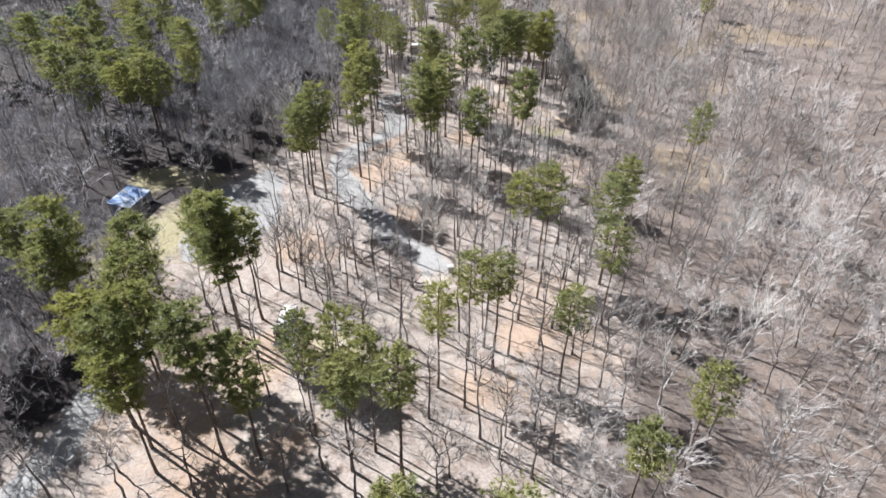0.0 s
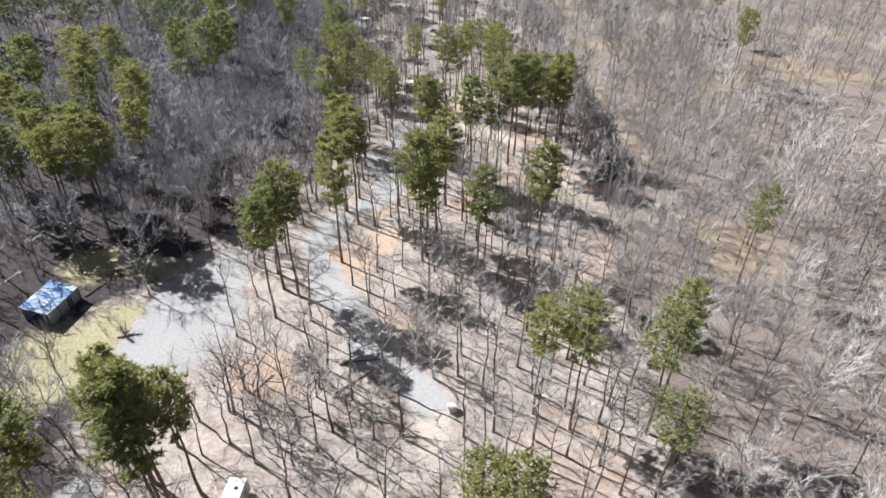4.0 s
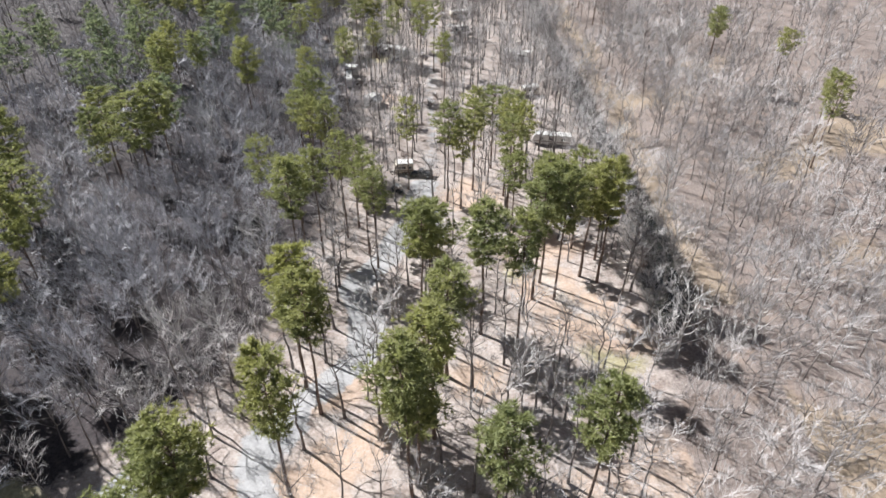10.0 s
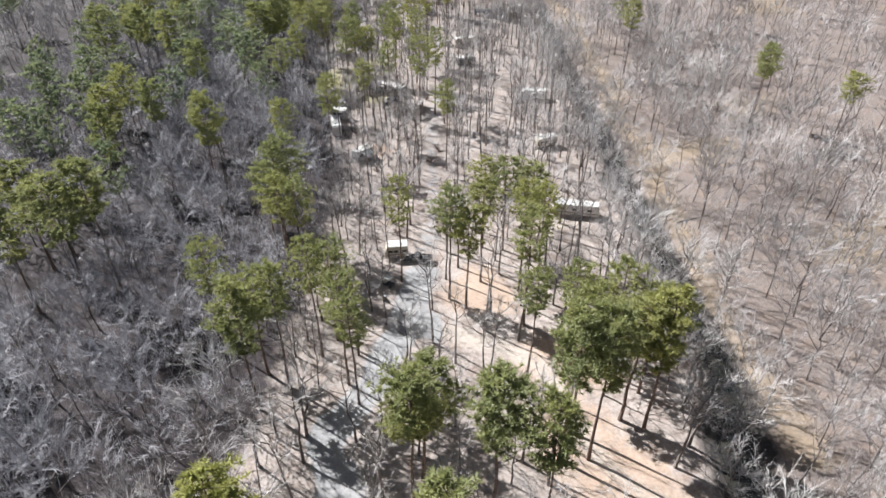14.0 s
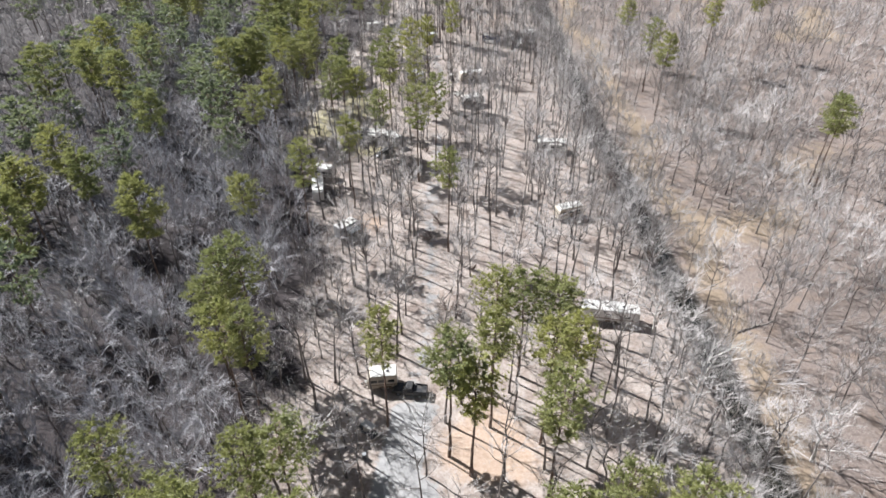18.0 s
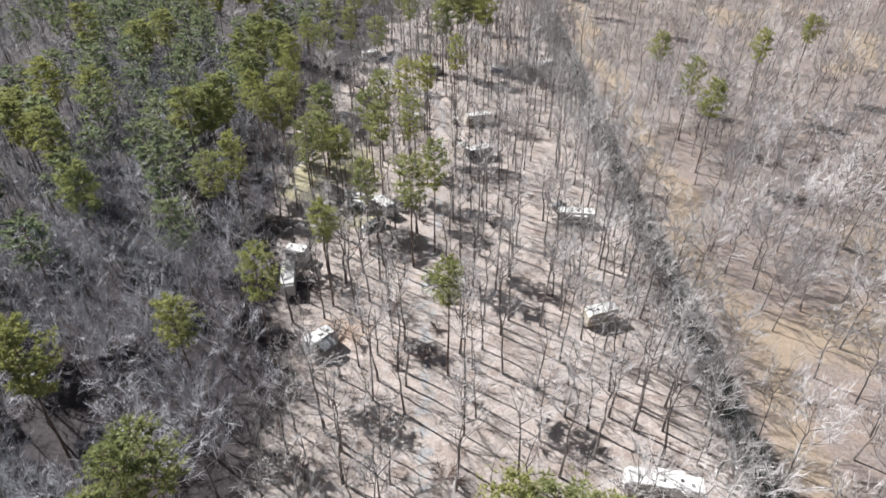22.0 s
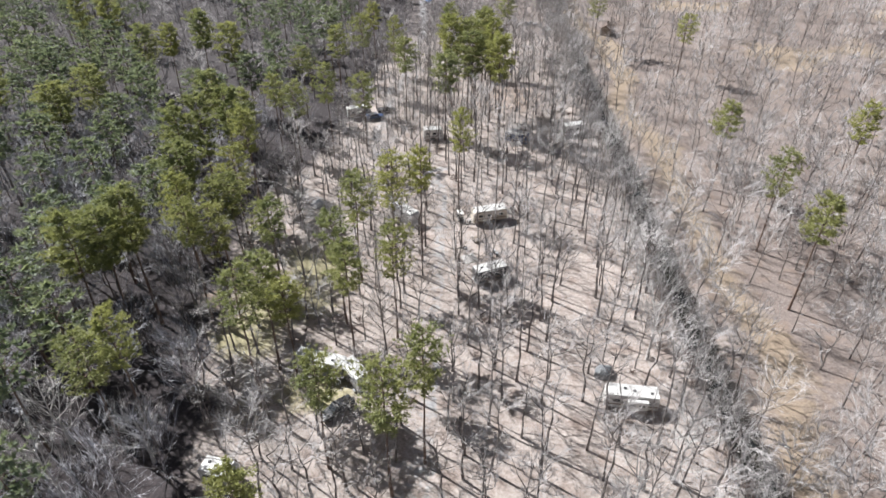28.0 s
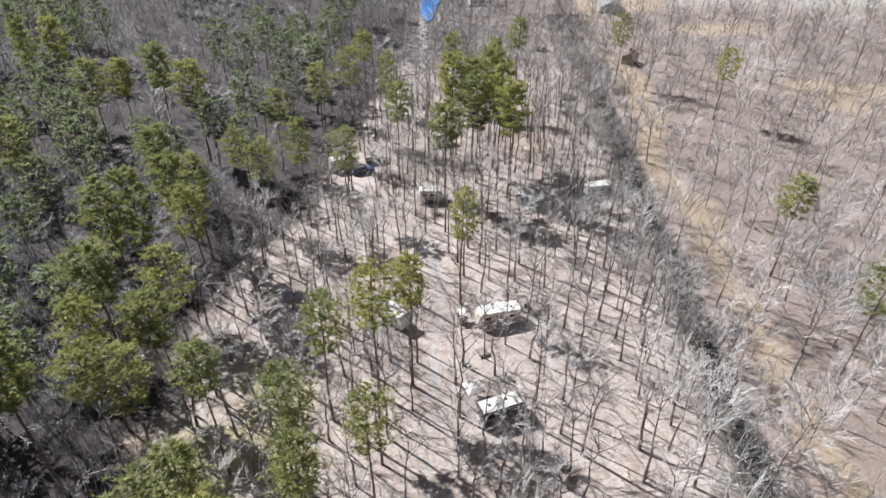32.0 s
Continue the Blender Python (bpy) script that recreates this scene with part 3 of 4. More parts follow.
def roof_fittings(parent, z, spots, ac):
    for x, y in spots:
        v = bx("roof_vent", parent, M_DARK, (0.42, 0.42, 0.14), (x, y, z + 0.06), 0.03, "dark tinted roof vent lid")
        bx("vent_base", v, M_WHITE, (0.5, 0.5, 0.05), (0, 0, -0.075), 0.01)
    if ac is not None:
        extruded("air_conditioner", parent, M_WHITE, [(ac - 0.45, z), (ac + 0.45, z), (ac + 0.38, z + 0.2), (ac + 0.1, z + 0.3), (ac - 0.38, z + 0.28)], 0.68, bevel=0.04)


def where(x, y, turn):
    return pose(x, y, float(gz(x, y)), 0, 0, turn)


def travel_trailer(x, y, turn, length=7.0, side=None, label="white travel trailer parked on leaf litter", slide=0, vents=((-0.3, 0.3), (0.25, -0.3)), ac=0.0, canopy=None):
    """A caravan with its nose along +x."""
    side = side or M_WHITE
    o = thing("travel_trailer", label, "camper", where(x, y, turn), "campers")
    h, b = length / 2, 1.22
    body = extruded("body", o, side, [(-h, 0.55), (-h, 2.9), (-h + 0.15, 3.05), (h - 0.75, 3.05), (h - 0.25, 2.7), (h, 1.5), (h - 0.05, 0.7), (h - 0.3, 0.55)], 2 * b, bevel=0.06)
    bx("roof", o, M_ROOF, (length - 0.75, 2 * b - 0.06, 0.07), (-0.3, 0, 3.075), 0.03, "white rubber roof")
    roof_fittings(o, 3.11, [(fx * length, fy) for fx, fy in vents], None if ac is None else ac * length)
    for s in (-1, 1):
        bx("stripe", o, M_STRIPE, (length - 0.5, 0.02, 0.22), (-0.1, s * (b + 0.012), 1.25), 0.0, "dark side stripe")
        windows(body, [(-0.3 * length, 2.0), (0.02 * length, 2.0), (0.27 * length, 2.0)], s * b)
        for wx in (-0.45, 0.4):
            wheel(o, wx - 0.4, s * (b - 0.14))
        extruded("fender", o, M_STRIPE, [(-1.4, 0.6), (-1.25, 0.92), (0.6, 0.92), (0.75, 0.6)], 0.08, (-0.1, s * (b + 0.03), 0), 0.02)
        cyl("tail_light", o, M_RED, 0.07, 0.03, (-h - 0.01, s * 0.95, 1.1), "X")
        cyl("jack", o, M_STEEL, 0.03, 0.6, (h - 0.7, s * 0.9, 0.3), "Z", 8)
    door = bx("door", o, side, (0.66, 0.04, 1.85), (0.12 * length + 0.75, -b - 0.02, 1.62), 0.03)
    bx("door_handle", door, M_DARK, (0.1, 0.03, 0.06), (0.24, -0.03, 0), 0.01)
    bx("step", o, M_STEEL, (0.62, 0.3, 0.05), (0.12 * length + 0.75, -b - 0.2, 0.38), 0.01)
    cyl("awning_roll", o, M_WHITE, 0.07, length * 0.55, (-0.05 * length, -b - 0.09, 2.85), "X", 10)
    for s in (-1, 1):
        part("tongue_bar", bm_mesh("tongue_bar", box_bm((1.35, 0.08, 0.1), 0.01), M_DARK), o, "", pose(h + 0.45, s * 0.28, 0.5, 0, 0, -s * 22))
        g = cyl("gas_bottle", o, M_WHITE, 0.15, 0.45, (h + 0.3, s * 0.17, 0.78), "Z", 12)
        cyl("valve", g, M_STEEL, 0.05, 0.1, (0, 0, 0.27), "Z", 8)
    cyl("hitch_jack", o, M_STEEL, 0.04, 0.8, (h + 0.85, 0, 0.4), "Z", 8)
    bx("bumper", o, M_STEEL, (0.12, 2.2, 0.12), (-h - 0.1, 0, 0.55), 0.02)
    if slide:
        s = 1 if slide > 0 else -1
        so = bx("slide_out", o, side, (abs(slide), 0.75, 1.6), (-0.1 * length, s * (b + 0.34), 1.85), 0.04, "pushed-out room with its own flat roof")
        bx("slide_roof", so, M_ROOF, (abs(slide) + 0.06, 0.8, 0.05), (0, 0, 0.825), 0.02)
        windows(so, [(-0.22 * abs(slide), 0.15), (0.25 * abs(slide), 0.15)], s * 0.375, (0.75, 0.45))
    if canopy:
        bx("awning", o, canopy, (length * 0.5, 2.0, 0.03), (-0.05 * length, -b - 1.05, 2.62), 0.005, "rolled-out fabric awning", (14, 0, 0))
        for s in (-1, 1):
            cyl("awning_post", o, M_STEEL, 0.02, 2.35, (-0.05 * length + s * length * 0.24, -b - 1.95, 1.2), "Z", 6)
    return o


def motorhome(x, y, turn, length=7.2, label="white motorhome with a dark windscreen beside pines"):
    """A coach on a van cab, the cab along +x."""
    o = thing("motorhome", label, "camper", where(x, y, turn), "campers")
    h, b = length / 2, 1.2
    body = extruded("body", o, M_WHITE, [(-h, 0.5), (-h, 2.95), (-h + 0.12, 3.05), (h - 1.1, 3.05), (h - 0.45, 2.75), (h - 0.4, 2.15), (h - 1.7, 1.95), (h - 1.7, 0.5)], 2 * b, bevel=0.06)
    bx("roof", o, M_ROOF, (length - 1.3, 2 * b - 0.08, 0.06), (-0.5, 0, 3.07), 0.02, "white roof skin")
    roof_fittings(o, 3.1, [(-0.28 * length, 0.2), (0.22 * length, -0.1)], -0.02 * length)
    cab = extruded("cab", o, M_WHITE, [(h - 1.68, 0.45), (h - 1.68, 1.98), (h - 0.75, 1.95), (h - 0.2, 1.25), (h + 0.55, 1.1), (h + 0.62, 0.5)], 1.95, bevel=0.06)
    part("windscreen", bm_mesh("windscreen", box_bm((0.04, 1.7, 0.82), 0.01), M_GLASS), cab, "dark windscreen", pose(h - 0.44, 0, 1.62, 0, -38, 0))
    bx("cab_over_window", body, M_GLASS, (0.03, 1.5, 0.34), (h - 0.41, 0, 2.45), 0.01)
    bx("grille", cab, M_DARK, (0.04, 1.2, 0.3), (h + 0.62, 0, 0.85), 0.02)
    bx("bumper", o, M_STEEL, (0.14, 2.0, 0.2), (h + 0.66, 0, 0.55), 0.03)
    for s in (-1, 1):
        cyl("headlight", cab, M_WHITE, 0.11, 0.04, (h + 0.62, s * 0.78, 0.88), "X")
        bx("mirror", cab, M_DARK, (0.08, 0.22, 0.34), (h - 0.75, s * 1.18, 1.5), 0.02)
        bx("cab_window", cab, M_GLASS, (0.7, 0.02, 0.45), (h - 1.15, s * 0.985, 1.6), 0.005)
        bx("stripe", o, M_GREY, (length - 1.9, 0.02, 0.3), (-0.85, s * (b + 0.012), 1.2), 0.0, "grey side stripe")
        windows(body, [(-0.33 * length, 2.05), (-0.05 * length, 2.05)], s * b)
        wheel(o, h - 0.35, s * 0.86, 0.38, 0.24)
        wheel(o, -h + 2.0, s * 0.95, 0.38, 0.42)
    door = bx("door", o, M_WHITE, (0.62, 0.04, 1.8), (0.12 * length, -b - 0.02, 1.55), 0.03)
    bx("door_handle", door, M_DARK, (0.1, 0.03, 0.05), (0.22, -0.03, 0), 0.01)
    bx("ladder", o, M_STEEL, (0.06, 0.4, 2.2), (-h - 0.08, 0.6, 1.9), 0.02)
    cyl("awning_roll", o, M_GREY, 0.07, 3.2, (-0.1 * length, -b - 0.09, 2.8), "X", 10)
    return o


def car(x, y, turn, paint_mat, kind="pickup", label="dark pickup truck parked among the trees"):
    """A pickup or an off-roader, its nose along +x."""
    o = thing(kind + "_truck" if kind == "pickup" else "off_road_car", label, "vehicle", where(x, y, turn), "vehicles")
    body = extruded("body", o, paint_mat, [(-2.6, 0.5), (-2.65, 1.05), (-0.9, 1.08), (1.0, 1.08), (2.35, 1.0), (2.6, 0.85), (2.62, 0.48)], 1.85, bevel=0.05)
    end = -0.55 if kind == "pickup" else -2.45
    cab = extruded("cab", o, paint_mat, [(end, 1.06), (end + 0.12, 1.78), (0.45, 1.8), (1.15, 1.08)], 1.62, bevel=0.05)
    part("windscreen", bm_mesh("windscreen", box_bm((0.03, 1.42, 0.8), 0.01), M_GLASS), cab, "", pose(0.83, 0, 1.44, 0, -44, 0))
    part("rear_window", bm_mesh("rear_window", box_bm((0.03, 1.35, 0.45), 0.01), M_GLASS), cab, "", pose(end + 0.03, 0, 1.48, 0, 9, 0))
    for s in (-1, 1):
        bx("side_window", cab, M_GLASS, (0.8, 0.02, 0.45), (0.1, s * 0.815, 1.46), 0.005)
        bx("side_window", cab, M_GLASS, (0.75 if kind != "pickup" else 0.3, 0.02, 0.42), (-0.9 if kind != "pickup" else -0.36, s * 0.815, 1.46), 0.005)
        bx("mirror", cab, M_DARK, (0.1, 0.16, 0.14), (0.75, s * 0.98, 1.2), 0.02)
        bx("headlight", body, M_WHITE, (0.05, 0.34, 0.16), (2.6, s * 0.68, 0.82), 0.02)
        bx("tail_light", body, M_RED, (0.04, 0.14, 0.3), (-2.65, s * 0.82, 0.9), 0.01)
        for wx in (-1.65, 1.7):
            wheel(o, wx, s * 0.82, 0.38, 0.25)
    if kind == "pickup":
        bx("cargo_bed", o, M_DARK, (1.85, 1.5, 0.05), (-1.65, 0, 1.1), 0.01, "dark cargo bed floor")
        for s in (-1, 1):
            bx("bed_wall", o, paint_mat, (1.95, 0.1, 0.3), (-1.68, s * 0.83, 1.2), 0.03)
        bx("tailgate", o, paint_mat, (0.09, 1.6, 0.35), (-2.62, 0, 1.17), 0.03)
    else:
        cyl("spare_wheel", o, M_TYRE, 0.36, 0.22, (-2.72, 0, 1.05), "X", 16)
        bx("roof_panel", cab, M_DARK, (2.4, 1.45, 0.05), (-0.95, 0, 1.8), 0.02)
    bx("bumper", o, M_DARK, (0.16, 1.8, 0.2), (2.66, 0, 0.55), 0.03)
    bx("rear_bumper", o, M_STEEL, (0.14, 1.75, 0.16), (-2.7, 0, 0.55), 0.03)
    return o


def golf_cart(x, y, turn, label="small cart with a white flat roof and black body"):
    o = thing("golf_cart", label, "vehicle", where(x, y, turn))
    extruded("body", o, M_DARK, [(-1.2, 0.25), (-1.2, 0.85), (-0.2, 0.8), (-0.1, 0.35), (0.7, 0.35), (0.85, 0.95), (1.25, 0.8), (1.25, 0.28)], 1.15, bevel=0.04)
    bx("seat", o, M_BEIGE, (0.5, 1.0, 0.14), (-0.35, 0, 0.86), 0.04)
    bx("seat_back", o, M_BEIGE, (0.12, 1.0, 0.45), (-0.65, 0, 1.1), 0.04)
    bx("roof", o, M_WHITE, (1.9, 1.2, 0.07), (-0.1, 0, 1.93), 0.03, "white flat roof")
    for px in (-0.95, 0.8):
        for s in (-1, 1):
            cyl("roof_post", o, M_DARK, 0.02, 1.15, (px, s * 0.53, 1.34), "Z", 6)
            wheel(o, px, s * 0.5, 0.24, 0.2)
    cyl("steering_wheel", o, M_DARK, 0.18, 0.03, (0.45, 0.25, 1.1), "X", 14)
    bx("cargo_box", o, M_DARK, (0.7, 1.05, 0.25), (-1.25, 0, 0.95), 0.03)


def pole_shed(x, y, turn, length=8.2, width=5.3):
    """An open-fronted shed of sheet metal under a single-pitch roof."""
    o = thing("pole_shed", "grey metal pole shed with blue and white roof", "shed", where(x, y, turn))
    L, W = length / 2, width / 2
    bm = bmesh.new()
    n = 34
    lo, hi = [], []
    for i in range(n * 2 + 1):
        xx = -L - 0.2 + (2 * L + 0.4) * i / (n * 2)
        dz = 0.045 if i % 4 in (1, 2) else 0.0
        lo.append(bm.verts.new((xx, -W - 0.3, 2.72 + dz)))
        hi.append(bm.verts.new((xx, W + 0.3, 3.35 + dz)))
    for i in range(n * 2):
        bm.faces.new((lo[i], lo[i + 1], hi[i + 1], hi[i]))
    bmesh.ops.solidify(bm, geom=bm.faces[:], thickness=0.02)
    part("roof", bm_mesh("roof", bm, M_SHEET), o, "ribbed roof sheets, blue and white")
    for s in (-1, 1):
        bx("roof_edge", o, M_DARK, (0.06, width + 0.66, 0.16), (s * (L + 0.22), 0, 2.98), 0.01, "dark verge board", (6.4, 0, 0))
    bx("ridge_trim", o, M_DARK, (length + 0.5, 0.08, 0.18), (0, W + 0.32, 3.28), 0.01)
    for yy, z, nm in ((-W, 2.62, "front_wall"), (W, 3.18, "back_wall")):
        bx(nm, o, M_SHED, (length, 0.06, z), (0, yy, z / 2), 0.01)
    bx("side_wall", o, M_SHED, (0.06, width - 0.1, 2.6), (L - 0.04, 0, 1.3), 0.01)
    for xx in (-L, -L * 0.33, L * 0.33, L):
        for s in (-1, 1):
            bx("post", o, M_WOOD, (0.14, 0.14, 2.6 if s < 0 else 3.15), (xx, s * (W + 0.1), 1.3 if s < 0 else 1.57), 0.01)
    for i in range(12):
        bx("wall_rib", o, M_SHED, (0.05, 0.03, 2.5), (-L + 0.35 + i * (length - 0.7) / 11, -W - 0.045, 1.3), 0.01)
    d = bx("door", o, M_DARK, (1.1, 0.05, 2.0), (L * 0.35, -W - 0.06, 1.02), 0.01, "dark door in the shed wall")
    bx("door_handle", d, M_STEEL, (0.1, 0.05, 0.05), (0.4, -0.04, 0), 0.01)
    bx("shelf", o, M_WOOD, (0.5, width - 0.6, 0.05), (L - 0.4, 0, 1.1), 0.01)


def utility_box(x, y, turn, size=(1.2, 1.1, 1.1), mat=None, label="small white well house with a lid"):
    o = thing("well_house", label, "utility box", where(x, y, turn))
    bx("body", o, mat or M_WHITE, size, (0, 0, size[2] / 2), 0.03)
    bx("lid", o, mat or M_WHITE, (size[0] + 0.12, size[1] + 0.12, 0.07), (0, 0, size[2] + 0.035), 0.02)
    d = bx("hatch", o, M_GREY, (0.03, size[1] * 0.6, size[2] * 0.6), (size[0] / 2 + 0.01, 0, size[2] * 0.5), 0.01)
    bx("latch", d, M_DARK, (0.03, 0.06, 0.1), (0.02, 0.2, 0), 0.005)


def canopy_tent(x, y, turn, mat=None, label="white pop-up canopy on thin legs"):
    o = thing("canopy_tent", label, "tent", where(x, y, turn))
    bm = bmesh.new()
    c = bm.verts.new((0, 0, 2.75))
    ring = [bm.verts.new((a * 1.35, b * 1.35, 2.15)) for a, b in ((-1, -1), (1, -1), (1, 1), (-1, 1))]
    skirt = [bm.verts.new((v.co.x, v.co.y, 1.93)) for v in ring]
    for i in range(4):
        bm.faces.new((c, ring[i], ring[(i + 1) % 4]))
        bm.faces.new((ring[i], skirt[i], skirt[(i + 1) % 4], ring[(i + 1) % 4]))
    bmesh.ops.solidify(bm, geom=bm.faces[:], thickness=0.015)
    part("canopy", bm_mesh("canopy", bm, mat or M_WHITE), o)
    for a, b in ((-1, -1), (1, -1), (1, 1), (-1, 1)):
        cyl("leg", o, M_STEEL, 0.025, 2.15, (a * 1.3, b * 1.3, 1.07), "Z", 6)


def dome_tent(x, y, turn, mat, label):
    o = thing("dome_tent", label, "tent", where(x, y, turn))
    bm = bmesh.new()
    bmesh.ops.create_uvsphere(bm, u_segments=14, v_segments=10, radius=1.0)
    bmesh.ops.delete(bm, geom=[v for v in bm.verts if v.co.z < -0.05], context="VERTS")
    for v in bm.verts:
        k = 1.0 + 0.12 * math.cos(4 * math.atan2(v.co.y, v.co.x))
        v.co = Vector((v.co.x * 1.7 * k, v.co.y * 1.5 * k, max(v.co.z, 0) * 1.45))
    bmesh.ops.solidify(bm, geom=bm.faces[:], thickness=0.01)
    part("shell", bm_mesh("shell", bm, mat), o)
    bx("door_flap", o, M_DARK, (0.03, 0.8, 0.9), (1.62, 0, 0.48), 0.01, "dark door flap", (0, -18, 0))
    for s in (-1, 1):
        cyl("peg", o, M_STEEL, 0.015, 0.25, (1.7, s * 1.3, 0.1), "Z", 6)


def picnic_table(x, y, turn):
    o = thing("picnic_table", "weathered wooden picnic table with two benches", "table", where(x, y, turn), "picnic tables")
    for i in range(5):
        bx("top_board", o, M_WOOD, (1.8, 0.14, 0.04), (0, -0.3 + i * 0.15, 0.76), 0.008)
    for s in (-1, 1):
        for k in (0, 1):
            bx("bench_board", o, M_WOOD, (1.8, 0.14, 0.04), (0, s * (0.66 + 0.15 * k), 0.45), 0.008)
        bx("brace", o, M_WOOD, (0.09, 1.6, 0.09), (s * 0.6, 0, 0.4), 0.01)
        for k in (-1, 1):
            bx("leg", o, M_WOOD, (0.09, 0.09, 0.85), (s * 0.6, k * 0.42, 0.38), 0.01, "", (-k * 22, 0, 0))


def fire_ring(x, y):
    o = thing("fire_ring", "rusty steel fire ring on the ground", "fire pit", where(x, y, 0), "fire rings")
    bm = bmesh.new()
    bmesh.ops.create_cone(bm, cap_ends=False, segments=20, radius1=0.45, radius2=0.45, depth=0.3)
    bmesh.ops.solidify(bm, geom=bm.faces[:], thickness=0.02)
    part("ring", bm_mesh("ring", bm, M_DARK), o, "", pose(0, 0, 0.15))
    cyl("ash_bed", o, M_GREY, 0.42, 0.06, (0, 0, 0.03), "Z", 16, "grey ash")


def barrel(x, y):
    o = thing("barrel", "dark steel barrel beside a camper", "barrel", where(x, y, 0), "barrels")
    cyl("drum", o, M_DARK, 0.3, 0.86, (0, 0, 0.43), "Z", 18)
    for z in (0.28, 0.58, 0.85):
        cyl("hoop", o, M_GREY, 0.315, 0.03, (0, 0, z), "Z", 18)


def fallen_log(x, y, turn, length=6.0, r=0.16):
    o = thing("fallen_log", "fallen grey log lying on leaf litter", "log", pose(x, y, float(gz(x, y)) + r * 0.7, 0, 0, turn), "fallen logs")
    T = Tris()
    T.tube([Vector((-length / 2 + length * k / 5, 0.1 * math.sin(k * 1.9 + x), 0.03 * math.sin(k))) for k in range(6)], [r * (1.1 - 0.13 * k) for k in range(6)], 7)
    part("bole", mesh_of("log_bole", T, [M_BARK]), o)
    S = Tris()
    for k in range(5):
        p = Vector((length * (0.1 + 0.08 * k), 0, 0))
        S.tube([p, p + Vector((0.7, (-1) ** k * 0.8, 0.5))], [r * 0.35, r * 0.08], 4)
    part("branch_stub", mesh_of("log_branches", S, [M_BARK]), o)


def shrub_tris(seed, h=2.2, twigs=170, spread=0.9):
    r = np.random.default_rng(seed)
    S, C = Tris(), Tris()
    for _ in range(9):
        a = rv(r, 0, 6.28)
        d = Vector((math.cos(a) * rv(r, 0.1, spread), math.sin(a) * rv(r, 0.1, spread), 1)).normalized()
        l = h * rv(r, 0.5, 0.9)
        S.tube([Vector((0, 0, -0.1)), d * l], [0.03, 0.01], 3)
        for _ in range(twigs // 9):
            twig(C, d * l * rv(r, 0.2, 1.0), tilt(d, r, 10, 70), rv(r, 0.4, 1.1) * h / 2.2, 0.03, 0)
    return S, C


def shrub_mesh(*spec):
    S, C = shrub_tris(*spec)
    return mesh_of("shrub_stems", S, [M_SHRUB]), mesh_of("shrub_twigs", C, [M_SHRUB])


SHRUBS = [shrub_mesh(800 + k, 2.0 + 0.3 * k, 200, 1.2) for k in range(4)]


def shrub(x, y, k, turn, s):
    o = thing("shrub", "tangled leafless brown shrub", "shrub", pose(x, y, float(gz(x, y)), 0, 0, turn) @ Matrix.Diagonal((s * 1.2, s * 1.2, s, 1)), "shrubs")
    part("base", SHRUBS[k][0], o)
    part("crown", SHRUBS[k][1], o)


def house(x, y, turn, length=12.0, width=8.0, wall=None, roof=None, label="small far house with a dark gable roof"):
    o = thing("house", label, "house", where(x, y, turn))
    w = extruded("wall", o, wall or M_BEIGE, [(-width / 2, 0), (-width / 2, 2.7), (0, 2.7 + 0.55 * width / 2), (width / 2, 2.7), (width / 2, 0)], length, bevel=0)
    w.matrix_local = pose(0, 0, 0, 0, 0, 90)
    for s in (-1, 1):
        bx("roof", o, roof or M_DARK, (length + 0.8, width / 2 * 1.141 + 0.5, 0.12), (0, s * (width / 4 + 0.12), 2.74 + 0.55 * width / 4), 0.02, "", (-s * 28.8, 0, 0))
        for xx in (-0.3, 0.05, 0.33):
            f = bx("window", o, M_WHITE, (1.1, 0.06, 1.2), (xx * length, s * (width / 2 + 0.02), 1.5), 0.01)
            bx("pane", f, M_GLASS, (0.95, 0.03, 1.05), (0, s * 0.03, 0), 0.0)
    d = bx("door", o, M_WOOD, (0.95, 0.06, 2.05), (-0.12 * length, -width / 2 - 0.02, 1.03), 0.01)
    bx("door_handle", d, M_STEEL, (0.06, 0.05, 0.05), (0.36, -0.04, 0), 0.01)
    bx("chimney", o, M_STRIPE, (0.7, 0.7, 1.6), (0.28 * length, 0.6, 2.8 + 0.55 * width / 2), 0.02)


def pond():
    bm = bmesh.new()
    n = 28
    ring = [bm.verts.new((-15 + (4.5 + 0.9 * math.sin(a * 3)) * math.cos(a), 592 + (38 + 3 * math.sin(a * 4)) * math.sin(a), 0.36)) for a in [2 * math.pi * i / n for i in range(n)]]
    bm.faces.new(ring)
    m = Nodes("pond_water", 0.12)
    w = m.noise(m.pos(), 1.2, 3)
    m.bump(w, 0.15, 0.05)
    # blue base colour stands in for sky reflected off the water
    mat = m.done(m.mix(m.ramp(w, 0.4, 0.6), (0.05, 0.17, 0.46), (0.09, 0.25, 0.60)))
    tagged(new("water", bm_mesh("water", bm, mat)), "narrow far pond, reflected sky blue in its colour", "water", kind="structure")


pond()
pole_shed(-71.0, 134.4, 76, 7.6, 4.9)
motorhome(-29.0, 93.7, -96)
utility_box(-0.3, 110.6, 20)
utility_box(-55.0, 68.3, -30, (1.5, 1.2, 1.0), M_GREY, "grey metal bin with a lid in tree shade")
